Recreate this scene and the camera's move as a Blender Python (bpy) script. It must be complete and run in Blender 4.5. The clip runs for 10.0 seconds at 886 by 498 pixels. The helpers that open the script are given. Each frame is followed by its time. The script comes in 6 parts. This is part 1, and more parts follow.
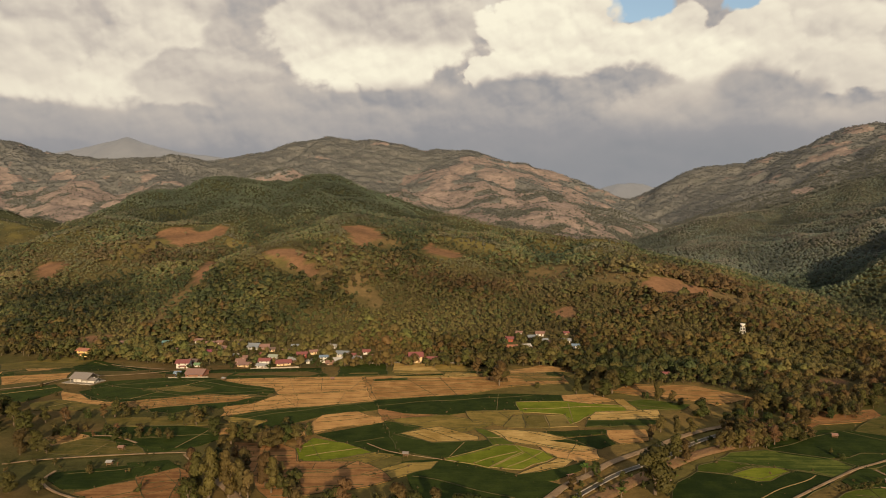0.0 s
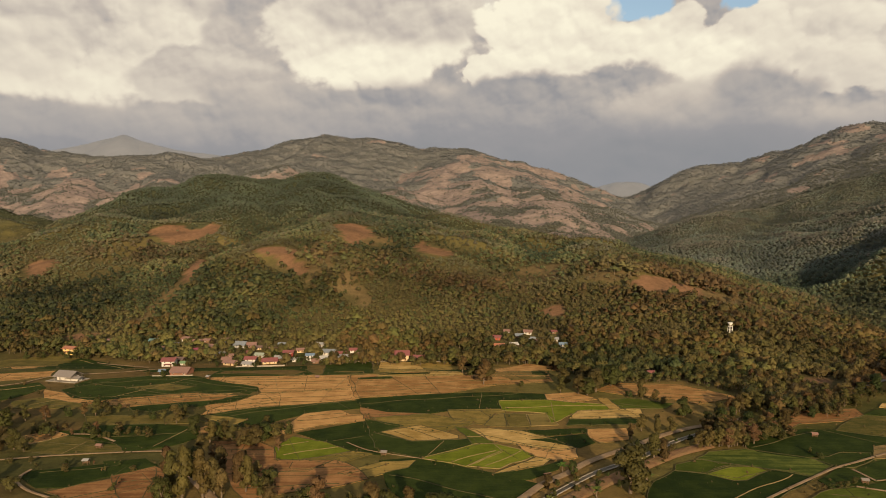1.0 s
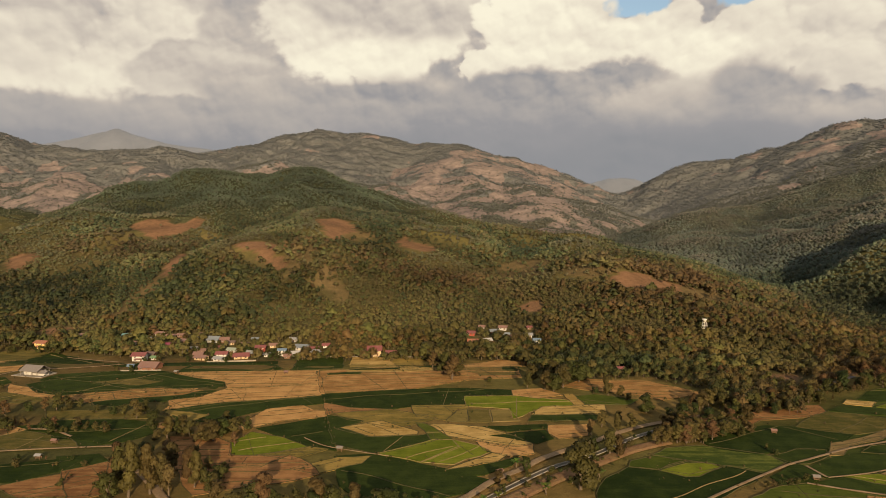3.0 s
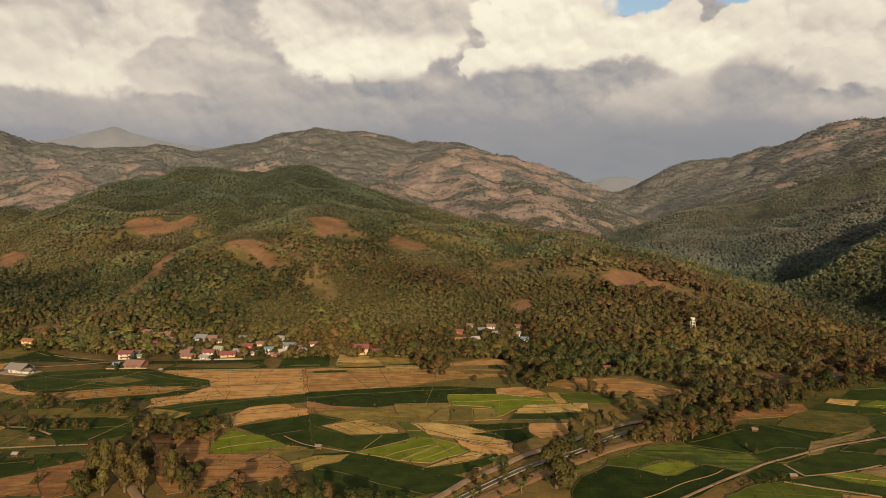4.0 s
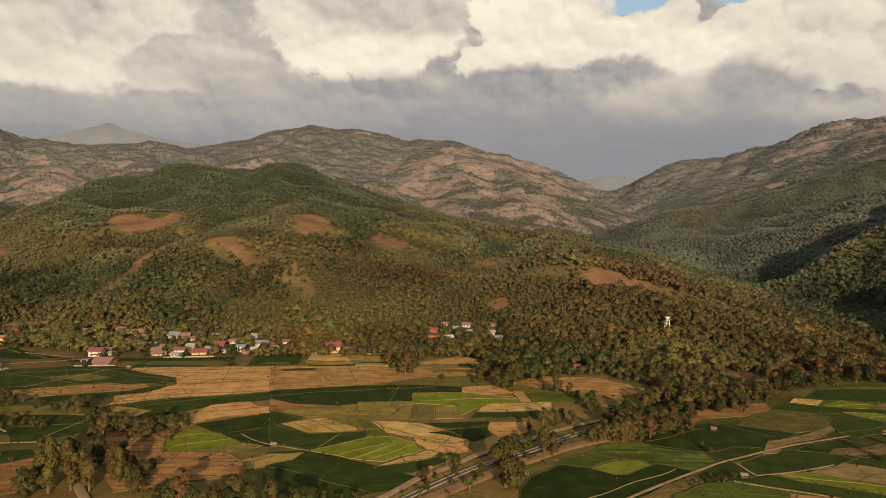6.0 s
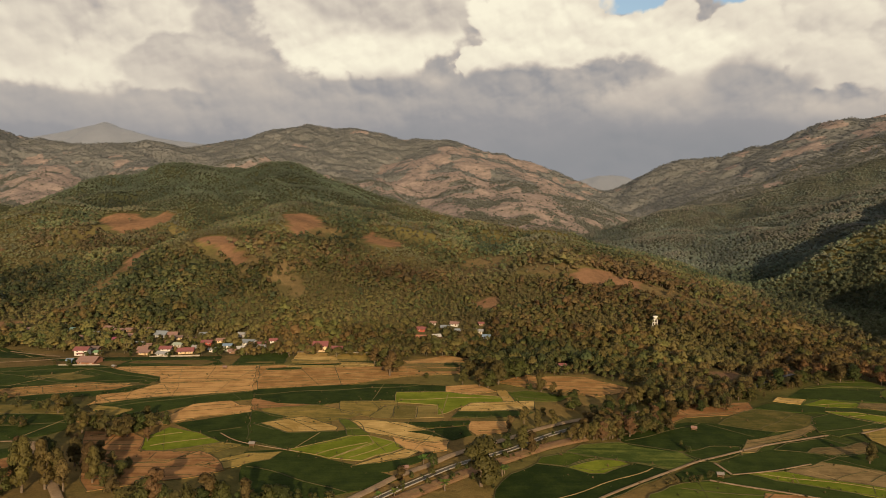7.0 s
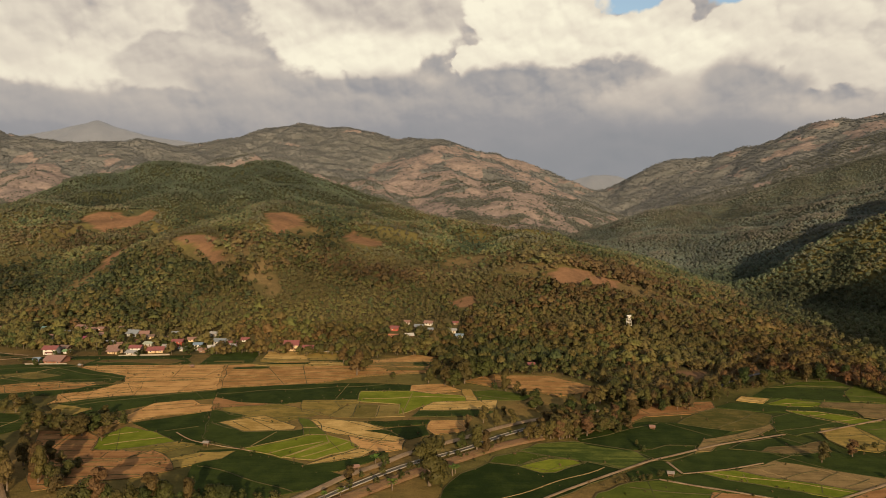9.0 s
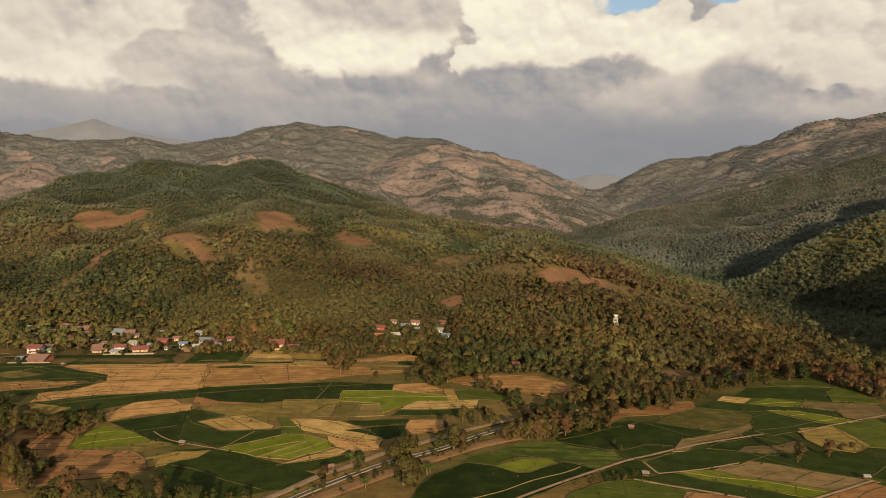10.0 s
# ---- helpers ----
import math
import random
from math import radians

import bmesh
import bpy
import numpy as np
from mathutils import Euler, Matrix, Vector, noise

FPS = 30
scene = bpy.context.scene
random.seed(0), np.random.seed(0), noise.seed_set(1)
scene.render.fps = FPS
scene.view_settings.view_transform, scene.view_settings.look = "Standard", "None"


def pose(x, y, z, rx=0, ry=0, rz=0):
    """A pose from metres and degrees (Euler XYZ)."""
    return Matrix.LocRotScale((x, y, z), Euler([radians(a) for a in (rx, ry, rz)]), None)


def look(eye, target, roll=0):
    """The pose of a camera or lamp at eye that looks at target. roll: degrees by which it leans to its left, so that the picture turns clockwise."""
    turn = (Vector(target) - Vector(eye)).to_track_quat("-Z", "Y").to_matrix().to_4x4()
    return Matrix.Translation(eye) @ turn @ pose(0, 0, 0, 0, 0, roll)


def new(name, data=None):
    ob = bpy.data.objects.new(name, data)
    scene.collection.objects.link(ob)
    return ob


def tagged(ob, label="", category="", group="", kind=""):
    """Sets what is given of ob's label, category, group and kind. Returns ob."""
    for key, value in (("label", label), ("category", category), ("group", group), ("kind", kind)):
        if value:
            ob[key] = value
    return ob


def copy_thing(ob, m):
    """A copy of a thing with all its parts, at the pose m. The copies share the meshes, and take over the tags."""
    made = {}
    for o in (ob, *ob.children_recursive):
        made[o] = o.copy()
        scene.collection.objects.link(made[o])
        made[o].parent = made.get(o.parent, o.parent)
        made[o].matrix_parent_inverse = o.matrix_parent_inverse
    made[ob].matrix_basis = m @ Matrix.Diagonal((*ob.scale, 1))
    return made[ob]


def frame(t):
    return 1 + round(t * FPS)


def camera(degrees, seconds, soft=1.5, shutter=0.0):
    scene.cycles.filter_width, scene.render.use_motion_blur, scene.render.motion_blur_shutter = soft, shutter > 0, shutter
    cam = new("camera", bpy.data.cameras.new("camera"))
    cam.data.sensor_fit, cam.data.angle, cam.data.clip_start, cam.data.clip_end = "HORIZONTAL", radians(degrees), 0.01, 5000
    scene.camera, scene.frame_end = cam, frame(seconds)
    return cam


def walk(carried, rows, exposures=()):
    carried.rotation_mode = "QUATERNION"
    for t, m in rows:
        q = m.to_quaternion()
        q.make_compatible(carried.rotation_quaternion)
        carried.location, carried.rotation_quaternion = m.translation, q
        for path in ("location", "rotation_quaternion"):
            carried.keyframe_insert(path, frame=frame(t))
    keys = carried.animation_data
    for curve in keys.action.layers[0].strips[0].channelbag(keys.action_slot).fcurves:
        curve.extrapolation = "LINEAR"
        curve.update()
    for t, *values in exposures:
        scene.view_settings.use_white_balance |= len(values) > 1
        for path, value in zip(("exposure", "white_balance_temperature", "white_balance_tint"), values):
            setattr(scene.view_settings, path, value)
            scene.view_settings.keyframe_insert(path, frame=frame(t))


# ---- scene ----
cam = camera(68.0, 10.0, soft=0.95)
PATH = [
    (0, (3.325, -0.423, 104.732), (3.255, 1.574, 104.646), -0.2),
    (0.5, (7.689, 0.173, 104.708), (7.623, 2.17, 104.62), -0.1),
    (1, (12.035, 0.753, 104.666), (11.97, 2.749, 104.575), -0.1),
    (1.5, (16.357, 1.317, 104.589), (16.295, 3.314, 104.493), 0.0),
    (2, (20.646, 1.837, 104.518), (20.584, 3.833, 104.417), 0.1),
    (2.5, (24.979, 2.34, 104.474), (24.923, 4.336, 104.371), 0.1),
    (4, (38.011, 3.602, 104.261), (37.961, 5.598, 104.152), 0.2),
    (4.5, (42.385, 3.956, 104.237), (42.337, 5.952, 104.126), 0.3),
    (5, (46.848, 4.28, 104.222), (46.802, 6.277, 104.111), 0.3),
    (5.5, (51.295, 4.57, 104.2), (51.252, 6.566, 104.088), 0.4),
    (7, (64.645, 5.361, 104.1), (64.608, 7.357, 103.984), 0.5),
    (7.5, (69.052, 5.573, 104.079), (69.018, 7.569, 103.963), 0.5),
    (8, (73.509, 5.783, 104.056), (73.48, 7.78, 103.939), 0.5),
    (8.5, (77.965, 6.043, 104.046), (77.938, 8.04, 103.928), 0.6),
    (9, (82.429, 6.314, 104.023), (82.405, 8.31, 103.905), 0.6),
    (9.5, (86.884, 6.603, 104.006), (86.863, 8.599, 103.886), 0.6),
    (10, (91.475, 6.926, 104.027), (91.457, 8.922, 103.907), 0.7),
]
walk(cam, [(t, look(eye, target, roll)) for t, eye, target, roll in PATH])


# ---- sky and sun ----
EXPOSURE = 0.6
scene.view_settings.exposure = EXPOSURE
SUN_UP, SUN_SIDE = 15.5, 11.0      # degrees above the horizon, and to the right of straight behind the first view


def wire(tree, out, into):
    tree.links.new(out, into)


def calc(tree, kind, a, b=None, c=None, clamp=False):
    n = tree.nodes.new("ShaderNodeMath")
    n.operation, n.use_clamp = kind, clamp
    for k, v in enumerate((a, b, c)):
        if v is None:
            continue
        if isinstance(v, (int, float)):
            n.inputs[k].default_value = v
        else:
            tree.links.new(v, n.inputs[k])
    return n.outputs[0]


def ramp(tree, value, *stops):
    n = tree.nodes.new("ShaderNodeValToRGB")
    e = n.color_ramp.elements
    while len(e) < len(stops):
        e.new(0.5)
    for k, (at, colour) in enumerate(stops):
        e[k].position = at
        e[k].color = (*colour, 1) if len(colour) == 3 else colour
    tree.links.new(value, n.inputs[0])
    return n.outputs[0]


def grain(tree, vector, scale, detail=4.0, rough=0.55, warp=0.0):
    n = tree.nodes.new("ShaderNodeTexNoise")
    n.inputs["Scale"].default_value, n.inputs["Detail"].default_value = scale, detail
    n.inputs["Roughness"].default_value, n.inputs["Distortion"].default_value = rough, warp
    if vector is not None:
        tree.links.new(vector, n.inputs["Vector"])
    return n.outputs["Fac"]


def mix_colour(tree, factor, a, b, kind="MIX"):
    n = tree.nodes.new("ShaderNodeMixRGB")
    n.blend_type = kind
    for k, v in enumerate((factor, a, b)):
        if isinstance(v, (int, float)):
            n.inputs[k].default_value = v
        elif isinstance(v, tuple):
            n.inputs[k].default_value = (*v, 1)
        else:
            tree.links.new(v, n.inputs[k])
    return n.outputs[0]


def build_sky():
    world = bpy.data.worlds.new("evening_sky")
    scene.world = world
    world.use_nodes = True
    t = world.node_tree
    t.nodes.clear()
    coord = t.nodes.new("ShaderNodeTexCoord").outputs["Generated"]
    sep = t.nodes.new("ShaderNodeSeparateXYZ")
    wire(t, coord, sep.inputs[0])
    x, y, z = sep.outputs
    az = calc(t, "ARCTAN2", x, y)
    el = calc(t, "ARCSINE", z)
    flat = t.nodes.new("ShaderNodeCombineXYZ")
    wire(t, az, flat.inputs[0])
    wire(t, calc(t, "MULTIPLY", el, 1.25), flat.inputs[1])
    place = flat.outputs[0]
    # billows: coarse heaps, cauliflower tops and a fine ragged edge
    coarse = grain(t, place, 3.4, 5.0, 0.5, 0.25)
    fine = grain(t, place, 12.0, 4.0, 0.5, 0.3)
    wob = t.nodes.new("ShaderNodeVectorMath")
    wob.operation = "MULTIPLY_ADD"
    nz = t.nodes.new("ShaderNodeTexNoise")
    nz.inputs["Scale"].default_value, nz.inputs["Detail"].default_value = 7.0, 3.0
    wire(t, place, nz.inputs["Vector"])
    wire(t, nz.outputs["Color"], wob.inputs[0])
    wob.inputs[1].default_value = (0.03, 0.03, 0)
    wire(t, place, wob.inputs[2])

    def puffs(offset, scale=11.0):
        """Rounded heads heaped on one another."""
        move = t.nodes.new("ShaderNodeVectorMath")
        move.operation = "ADD"
        wire(t, wob.outputs[0], move.inputs[0])
        move.inputs[1].default_value = offset
        cells = t.nodes.new("ShaderNodeTexVoronoi")
        cells.feature, cells.normalize = "F1", True
        for key, v in (("Scale", scale), ("Detail", 2.0), ("Roughness", 0.42), ("Lacunarity", 2.3)):
            cells.inputs[key].default_value = v
        wire(t, move.outputs[0], cells.inputs["Vector"])
        return calc(t, "MULTIPLY_ADD", calc(t, "MULTIPLY", cells.outputs["Distance"], cells.outputs["Distance"]), -1.9, 0.42)

    puff = puffs((0, 0, 0))
    lit = calc(t, "SUBTRACT", puff, puffs((0.006, 0.014, 0)))
    small = puffs((0.013, 0.027, 0), 27.0)
    lit_small = calc(t, "SUBTRACT", small, puffs((0.016, 0.033, 0), 27.0))
    rag = calc(t, "MULTIPLY_ADD", calc(t, "SUBTRACT", fine, 0.5), 0.55, calc(t, "MULTIPLY", calc(t, "SUBTRACT", coarse, 0.5), 1.6))
    bulge = calc(t, "MULTIPLY_ADD", calc(t, "SUBTRACT", puff, 0.1), 1.5, calc(t, "MULTIPLY_ADD", calc(t, "SUBTRACT", small, 0.1), 0.9, rag))
    low = t.nodes.new("ShaderNodeMapRange")
    low.interpolation_type = "SMOOTHSTEP"
    wire(t, calc(t, "MULTIPLY_ADD", calc(t, "SUBTRACT", coarse, 0.5), 0.10, el), low.inputs["Value"])
    for key, v in (("From Min", 0.06), ("From Max", 0.26), ("To Min", 0.30), ("To Max", 0.56)):
        low.inputs[key].default_value = v
    b = low.outputs[0]
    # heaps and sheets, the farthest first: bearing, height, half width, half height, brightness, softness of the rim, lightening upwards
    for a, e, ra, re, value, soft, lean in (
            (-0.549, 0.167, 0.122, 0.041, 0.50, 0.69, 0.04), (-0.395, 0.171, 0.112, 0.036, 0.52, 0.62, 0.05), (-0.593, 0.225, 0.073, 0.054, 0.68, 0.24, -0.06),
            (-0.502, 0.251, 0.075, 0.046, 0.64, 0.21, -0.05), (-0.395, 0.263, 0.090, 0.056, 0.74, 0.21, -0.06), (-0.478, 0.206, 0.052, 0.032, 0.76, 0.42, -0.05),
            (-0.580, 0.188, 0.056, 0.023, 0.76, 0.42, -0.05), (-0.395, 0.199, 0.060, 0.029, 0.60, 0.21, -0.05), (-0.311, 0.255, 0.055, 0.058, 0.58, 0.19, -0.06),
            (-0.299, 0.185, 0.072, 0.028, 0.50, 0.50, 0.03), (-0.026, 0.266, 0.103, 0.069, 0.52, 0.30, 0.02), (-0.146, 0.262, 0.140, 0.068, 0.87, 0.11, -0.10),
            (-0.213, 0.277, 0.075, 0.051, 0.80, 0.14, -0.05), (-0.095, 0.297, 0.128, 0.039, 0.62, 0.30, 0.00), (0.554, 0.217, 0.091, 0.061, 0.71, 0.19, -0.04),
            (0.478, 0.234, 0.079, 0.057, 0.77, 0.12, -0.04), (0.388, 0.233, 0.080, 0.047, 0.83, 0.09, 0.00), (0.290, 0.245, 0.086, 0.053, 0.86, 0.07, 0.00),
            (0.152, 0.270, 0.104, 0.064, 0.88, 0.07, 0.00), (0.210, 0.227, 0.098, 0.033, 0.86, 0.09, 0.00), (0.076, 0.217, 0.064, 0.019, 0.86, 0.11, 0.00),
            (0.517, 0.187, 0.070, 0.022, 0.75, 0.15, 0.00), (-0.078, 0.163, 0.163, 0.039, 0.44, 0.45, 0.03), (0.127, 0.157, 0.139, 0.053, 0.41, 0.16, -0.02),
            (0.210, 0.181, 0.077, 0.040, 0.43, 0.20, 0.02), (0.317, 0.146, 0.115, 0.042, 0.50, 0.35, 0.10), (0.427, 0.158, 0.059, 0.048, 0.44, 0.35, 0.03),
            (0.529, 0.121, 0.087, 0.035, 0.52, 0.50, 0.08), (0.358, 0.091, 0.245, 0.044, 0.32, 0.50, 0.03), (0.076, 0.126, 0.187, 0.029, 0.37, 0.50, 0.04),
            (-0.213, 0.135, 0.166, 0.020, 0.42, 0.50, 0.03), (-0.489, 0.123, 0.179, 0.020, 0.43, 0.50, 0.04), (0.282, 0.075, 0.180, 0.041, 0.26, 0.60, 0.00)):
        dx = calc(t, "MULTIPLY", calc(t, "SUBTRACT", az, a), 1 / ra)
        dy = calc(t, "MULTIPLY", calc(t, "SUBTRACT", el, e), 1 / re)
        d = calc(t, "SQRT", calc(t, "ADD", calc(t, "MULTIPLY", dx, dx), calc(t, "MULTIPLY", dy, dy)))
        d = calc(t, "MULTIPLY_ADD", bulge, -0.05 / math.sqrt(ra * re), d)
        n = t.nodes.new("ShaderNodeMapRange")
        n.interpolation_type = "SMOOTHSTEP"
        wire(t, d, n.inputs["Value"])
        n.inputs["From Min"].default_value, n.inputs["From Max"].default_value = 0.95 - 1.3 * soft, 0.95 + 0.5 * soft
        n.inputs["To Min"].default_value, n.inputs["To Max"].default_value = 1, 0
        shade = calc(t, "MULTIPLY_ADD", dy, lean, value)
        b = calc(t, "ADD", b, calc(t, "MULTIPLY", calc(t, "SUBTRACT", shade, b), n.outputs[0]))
    # the sides of the heads that face the low sun are lighter than their undersides
    high = t.nodes.new("ShaderNodeMapRange")
    wire(t, el, high.inputs["Value"])
    for key, v in (("From Min", 0.10), ("From Max", 0.24), ("To Min", 0.02), ("To Max", 0.085)):
        high.inputs[key].default_value = v
    b = calc(t, "MULTIPLY_ADD", puff, high.outputs[0], b)
    b = calc(t, "MULTIPLY_ADD", lit, calc(t, "MULTIPLY", high.outputs[0], 8.0), b)
    b = calc(t, "MULTIPLY_ADD", lit_small, calc(t, "MULTIPLY", high.outputs[0], 3.0), b)
    b = calc(t, "MULTIPLY_ADD", calc(t, "SUBTRACT", coarse, 0.5), calc(t, "MULTIPLY", high.outputs[0], 5.0), b)
    b = calc(t, "MULTIPLY_ADD", calc(t, "SUBTRACT", fine, 0.5), 0.07, b)
    cloud = ramp(t, b, (0.10, (0.21, 0.23, 0.25)), (0.38, (0.325, 0.315, 0.318)), (0.58, (0.555, 0.49, 0.425)), (0.78, (0.78, 0.70, 0.57)), (0.97, (0.96, 0.89, 0.70)))
    clear = t.nodes.new("ShaderNodeTexSky")
    clear.sky_type, clear.sun_disc = "NISHITA", False
    clear.sun_elevation, clear.sun_rotation = radians(SUN_UP), radians(180 - SUN_SIDE)
    clear.air_density, clear.dust_density = 1.0, 1.5
    blue = mix_colour(t, 1.0, clear.outputs[0], (0.17, 0.157, 0.14), "MULTIPLY")
    gap = 0.0
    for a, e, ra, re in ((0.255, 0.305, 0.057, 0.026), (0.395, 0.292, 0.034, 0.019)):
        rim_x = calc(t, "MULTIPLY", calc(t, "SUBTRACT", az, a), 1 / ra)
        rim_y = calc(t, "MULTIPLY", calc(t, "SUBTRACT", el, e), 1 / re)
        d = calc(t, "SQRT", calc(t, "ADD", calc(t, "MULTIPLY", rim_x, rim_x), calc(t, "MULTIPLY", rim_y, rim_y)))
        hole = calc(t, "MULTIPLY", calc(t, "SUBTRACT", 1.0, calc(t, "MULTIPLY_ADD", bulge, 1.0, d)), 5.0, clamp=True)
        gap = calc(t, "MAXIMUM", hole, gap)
    dome = t.nodes.new("ShaderNodeMapRange")
    wire(t, calc(t, "MULTIPLY_ADD", calc(t, "SUBTRACT", coarse, 0.5), 0.9, el), dome.inputs["Value"])
    for key, v in (("From Min", 0.42), ("From Max", 0.62), ("To Min", 0.0), ("To Max", 0.5)):
        dome.inputs[key].default_value = v
    sky = mix_colour(t, calc(t, "MAXIMUM", gap, dome.outputs[0]), cloud, blue)
    back = t.nodes.new("ShaderNodeBackground")
    wire(t, sky, back.inputs["Color"])
    back.inputs["Strength"].default_value = 1 / 2 ** EXPOSURE
    out = t.nodes.new("ShaderNodeOutputWorld")
    wire(t, back.outputs[0], out.inputs["Surface"])


build_sky()
sun = new("sun", bpy.data.lights.new("sun", "SUN"))
sun.data.energy, sun.data.color, sun.data.angle = 4.3, (1.0, 0.73, 0.44), radians(0.6)
sun.matrix_world = look((0, 0, 0), (-math.sin(radians(SUN_SIDE)), math.cos(radians(SUN_SIDE)), -math.tan(radians(SUN_UP))))
sun.location = (200, -400, 300)


# ---- materials ----
def material(name):
    m = bpy.data.materials.new(name)
    m.use_nodes = True
    t = m.node_tree
    return m, t, t.nodes["Principled BSDF"], t.nodes.new("ShaderNodeNewGeometry").outputs["Position"]


def bump(t, value, shader, strength, distance):
    n = t.nodes.new("ShaderNodeBump")
    n.inputs["Strength"].default_value, n.inputs["Distance"].default_value = strength, distance
    wire(t, value, n.inputs["Height"])
    wire(t, n.outputs[0], shader.inputs["Normal"])


def surface(name, dark, light, coarse, fine, rough=0.9, relief=0.2, third=None):
    """A rough natural or painted surface: two colours mixed by a coarse and a fine grain."""
    m, t, s, p = material(name)
    big, small = grain(t, p, 1 / coarse, 4, 0.6), grain(t, p, 1 / fine, 5, 0.65)
    v = calc(t, "ADD", calc(t, "MULTIPLY", big, 0.6), calc(t, "MULTIPLY", small, 0.4))
    stops = [(0.36, dark), (0.62, light)] if third is None else [(0.34, dark), (0.52, light), (0.68, third)]
    wire(t, ramp(t, v, *stops), s.inputs["Base Color"])
    s.inputs["Roughness"].default_value = rough
    s.inputs["Specular IOR Level"].default_value = 0.2
    bump(t, small, s, relief, fine)
    return m


def crop(name, dark, light, row, angle, contrast, rough=0.85, patches=9.0):
    """A planted or mown field: rows along one direction, thin and thick patches, single plants."""
    m, t, s, p = material(name)
    turn = t.nodes.new("ShaderNodeMapping")
    turn.inputs["Rotation"].default_value = (0, 0, radians(angle))
    wire(t, p, turn.inputs["Vector"])
    turn.inputs["Scale"].default_value = (0.07 / row, 0.8 / row, 1)
    rows = grain(t, turn.outputs[0], 1.0, 4, 0.6, 0.4)
    rnd = t.nodes.new("ShaderNodeObjectInfo").outputs["Random"]
    v = calc(t, "MULTIPLY", grain(t, p, 1 / patches, 5, 0.6), 0.75)
    v = calc(t, "ADD", v, calc(t, "MULTIPLY", grain(t, p, 1 / 0.9, 3, 0.7), 0.35))
    v = calc(t, "MULTIPLY_ADD", calc(t, "SUBTRACT", rows, 0.5), contrast, v)
    v = calc(t, "MULTIPLY_ADD", calc(t, "SUBTRACT", rnd, 0.5), 0.22, v)
    wire(t, ramp(t, v, (0.40, dark), (0.72, light)), s.inputs["Base Color"])
    s.inputs["Roughness"].default_value = rough
    s.inputs["Specular IOR Level"].default_value = 0.04
    bump(t, calc(t, "ADD", rows, grain(t, p, 1 / 0.7, 3, 0.7)), s, 0.5, 0.3)
    return m


def foliage(name, tint="tint"):
    """Leaves: the colour of each plant comes with its mesh; every leaf clump differs a little, and light shines through."""
    m, t, s, p = material(name)
    col = t.nodes.new("ShaderNodeAttribute")
    col.attribute_name = tint
    isle = t.nodes.new("ShaderNodeNewGeometry").outputs["Random Per Island"]
    rnd = t.nodes.new("ShaderNodeObjectInfo").outputs["Random"]
    hue = t.nodes.new("ShaderNodeHueSaturation")
    wire(t, calc(t, "MULTIPLY_ADD", isle, 0.26, 0.87), hue.inputs["Value"])
    wire(t, calc(t, "MULTIPLY_ADD", rnd, -0.06, 0.52), hue.inputs["Hue"])
    wire(t, col.outputs["Color"], hue.inputs["Color"])
    c = hue.outputs[0]
    wire(t, c, s.inputs["Base Color"])
    s.inputs["Roughness"].default_value = 0.6
    s.inputs["Specular IOR Level"].default_value = 0.2
    thin = t.nodes.new("ShaderNodeBsdfTranslucent")
    wire(t, c, thin.inputs["Color"])
    both = t.nodes.new("ShaderNodeMixShader")
    both.inputs[0].default_value = 0.38
    wire(t, s.outputs[0], both.inputs[1])
    wire(t, thin.outputs[0], both.inputs[2])
    wire(t, both.outputs[0], t.nodes["Material Output"].inputs["Surface"])
    return m


def land_cover():
    """The open ground and hillsides: the kind of cover and the share of bare earth come with the mesh, ragged edges, grain and tufts from noise."""
    m, t, s, p = material("land_cover")
    col = t.nodes.new("ShaderNodeAttribute")
    col.attribute_name = "tint"
    open_share = t.nodes.new("ShaderNodeAttribute")
    open_share.attribute_name = "bare"
    a, b, c = grain(t, p, 1 / 45, 5, 0.6), grain(t, p, 1 / 6, 5, 0.7), grain(t, p, 1 / 0.8, 3, 0.7)
    v = calc(t, "ADD", calc(t, "MULTIPLY", a, 0.5), calc(t, "ADD", calc(t, "MULTIPLY", b, 0.4), calc(t, "MULTIPLY", c, 0.25)))
    cover = mix_colour(t, 1.0, col.outputs["Color"], ramp(t, v, (0.40, (0.48, 0.52, 0.48)), (0.74, (1.5, 1.42, 1.35))), "MULTIPLY")
    torn = grain(t, p, 1 / 70, 8, 0.62, 0.6)
    reach = calc(t, "MULTIPLY", calc(t, "MULTIPLY", open_share.outputs["Fac"], 3.0, clamp=True), 2.4)
    edge = calc(t, "MULTIPLY_ADD", calc(t, "SUBTRACT", torn, 0.5), reach, open_share.outputs["Fac"])
    edge = calc(t, "MULTIPLY", calc(t, "SUBTRACT", edge, 0.40), 6.0, clamp=True)
    streak = grain(t, p, 1 / 28, 7, 0.68, 0.8)
    # earth of the far slopes, with haze put into its colours
    earth = ramp(t, streak, (0.32, (0.122, 0.112, 0.104)), (0.46, (0.178, 0.147, 0.132)), (0.60, (0.238, 0.192, 0.170)), (0.72, (0.295, 0.242, 0.215)))
    wire(t, mix_colour(t, edge, cover, earth), s.inputs["Base Color"])
    s.inputs["Roughness"].default_value = 0.95
    s.inputs["Specular IOR Level"].default_value = 0.04
    bump(t, calc(t, "ADD", b, calc(t, "MULTIPLY", c, 0.3)), s, 0.5, 1.6)
    return m


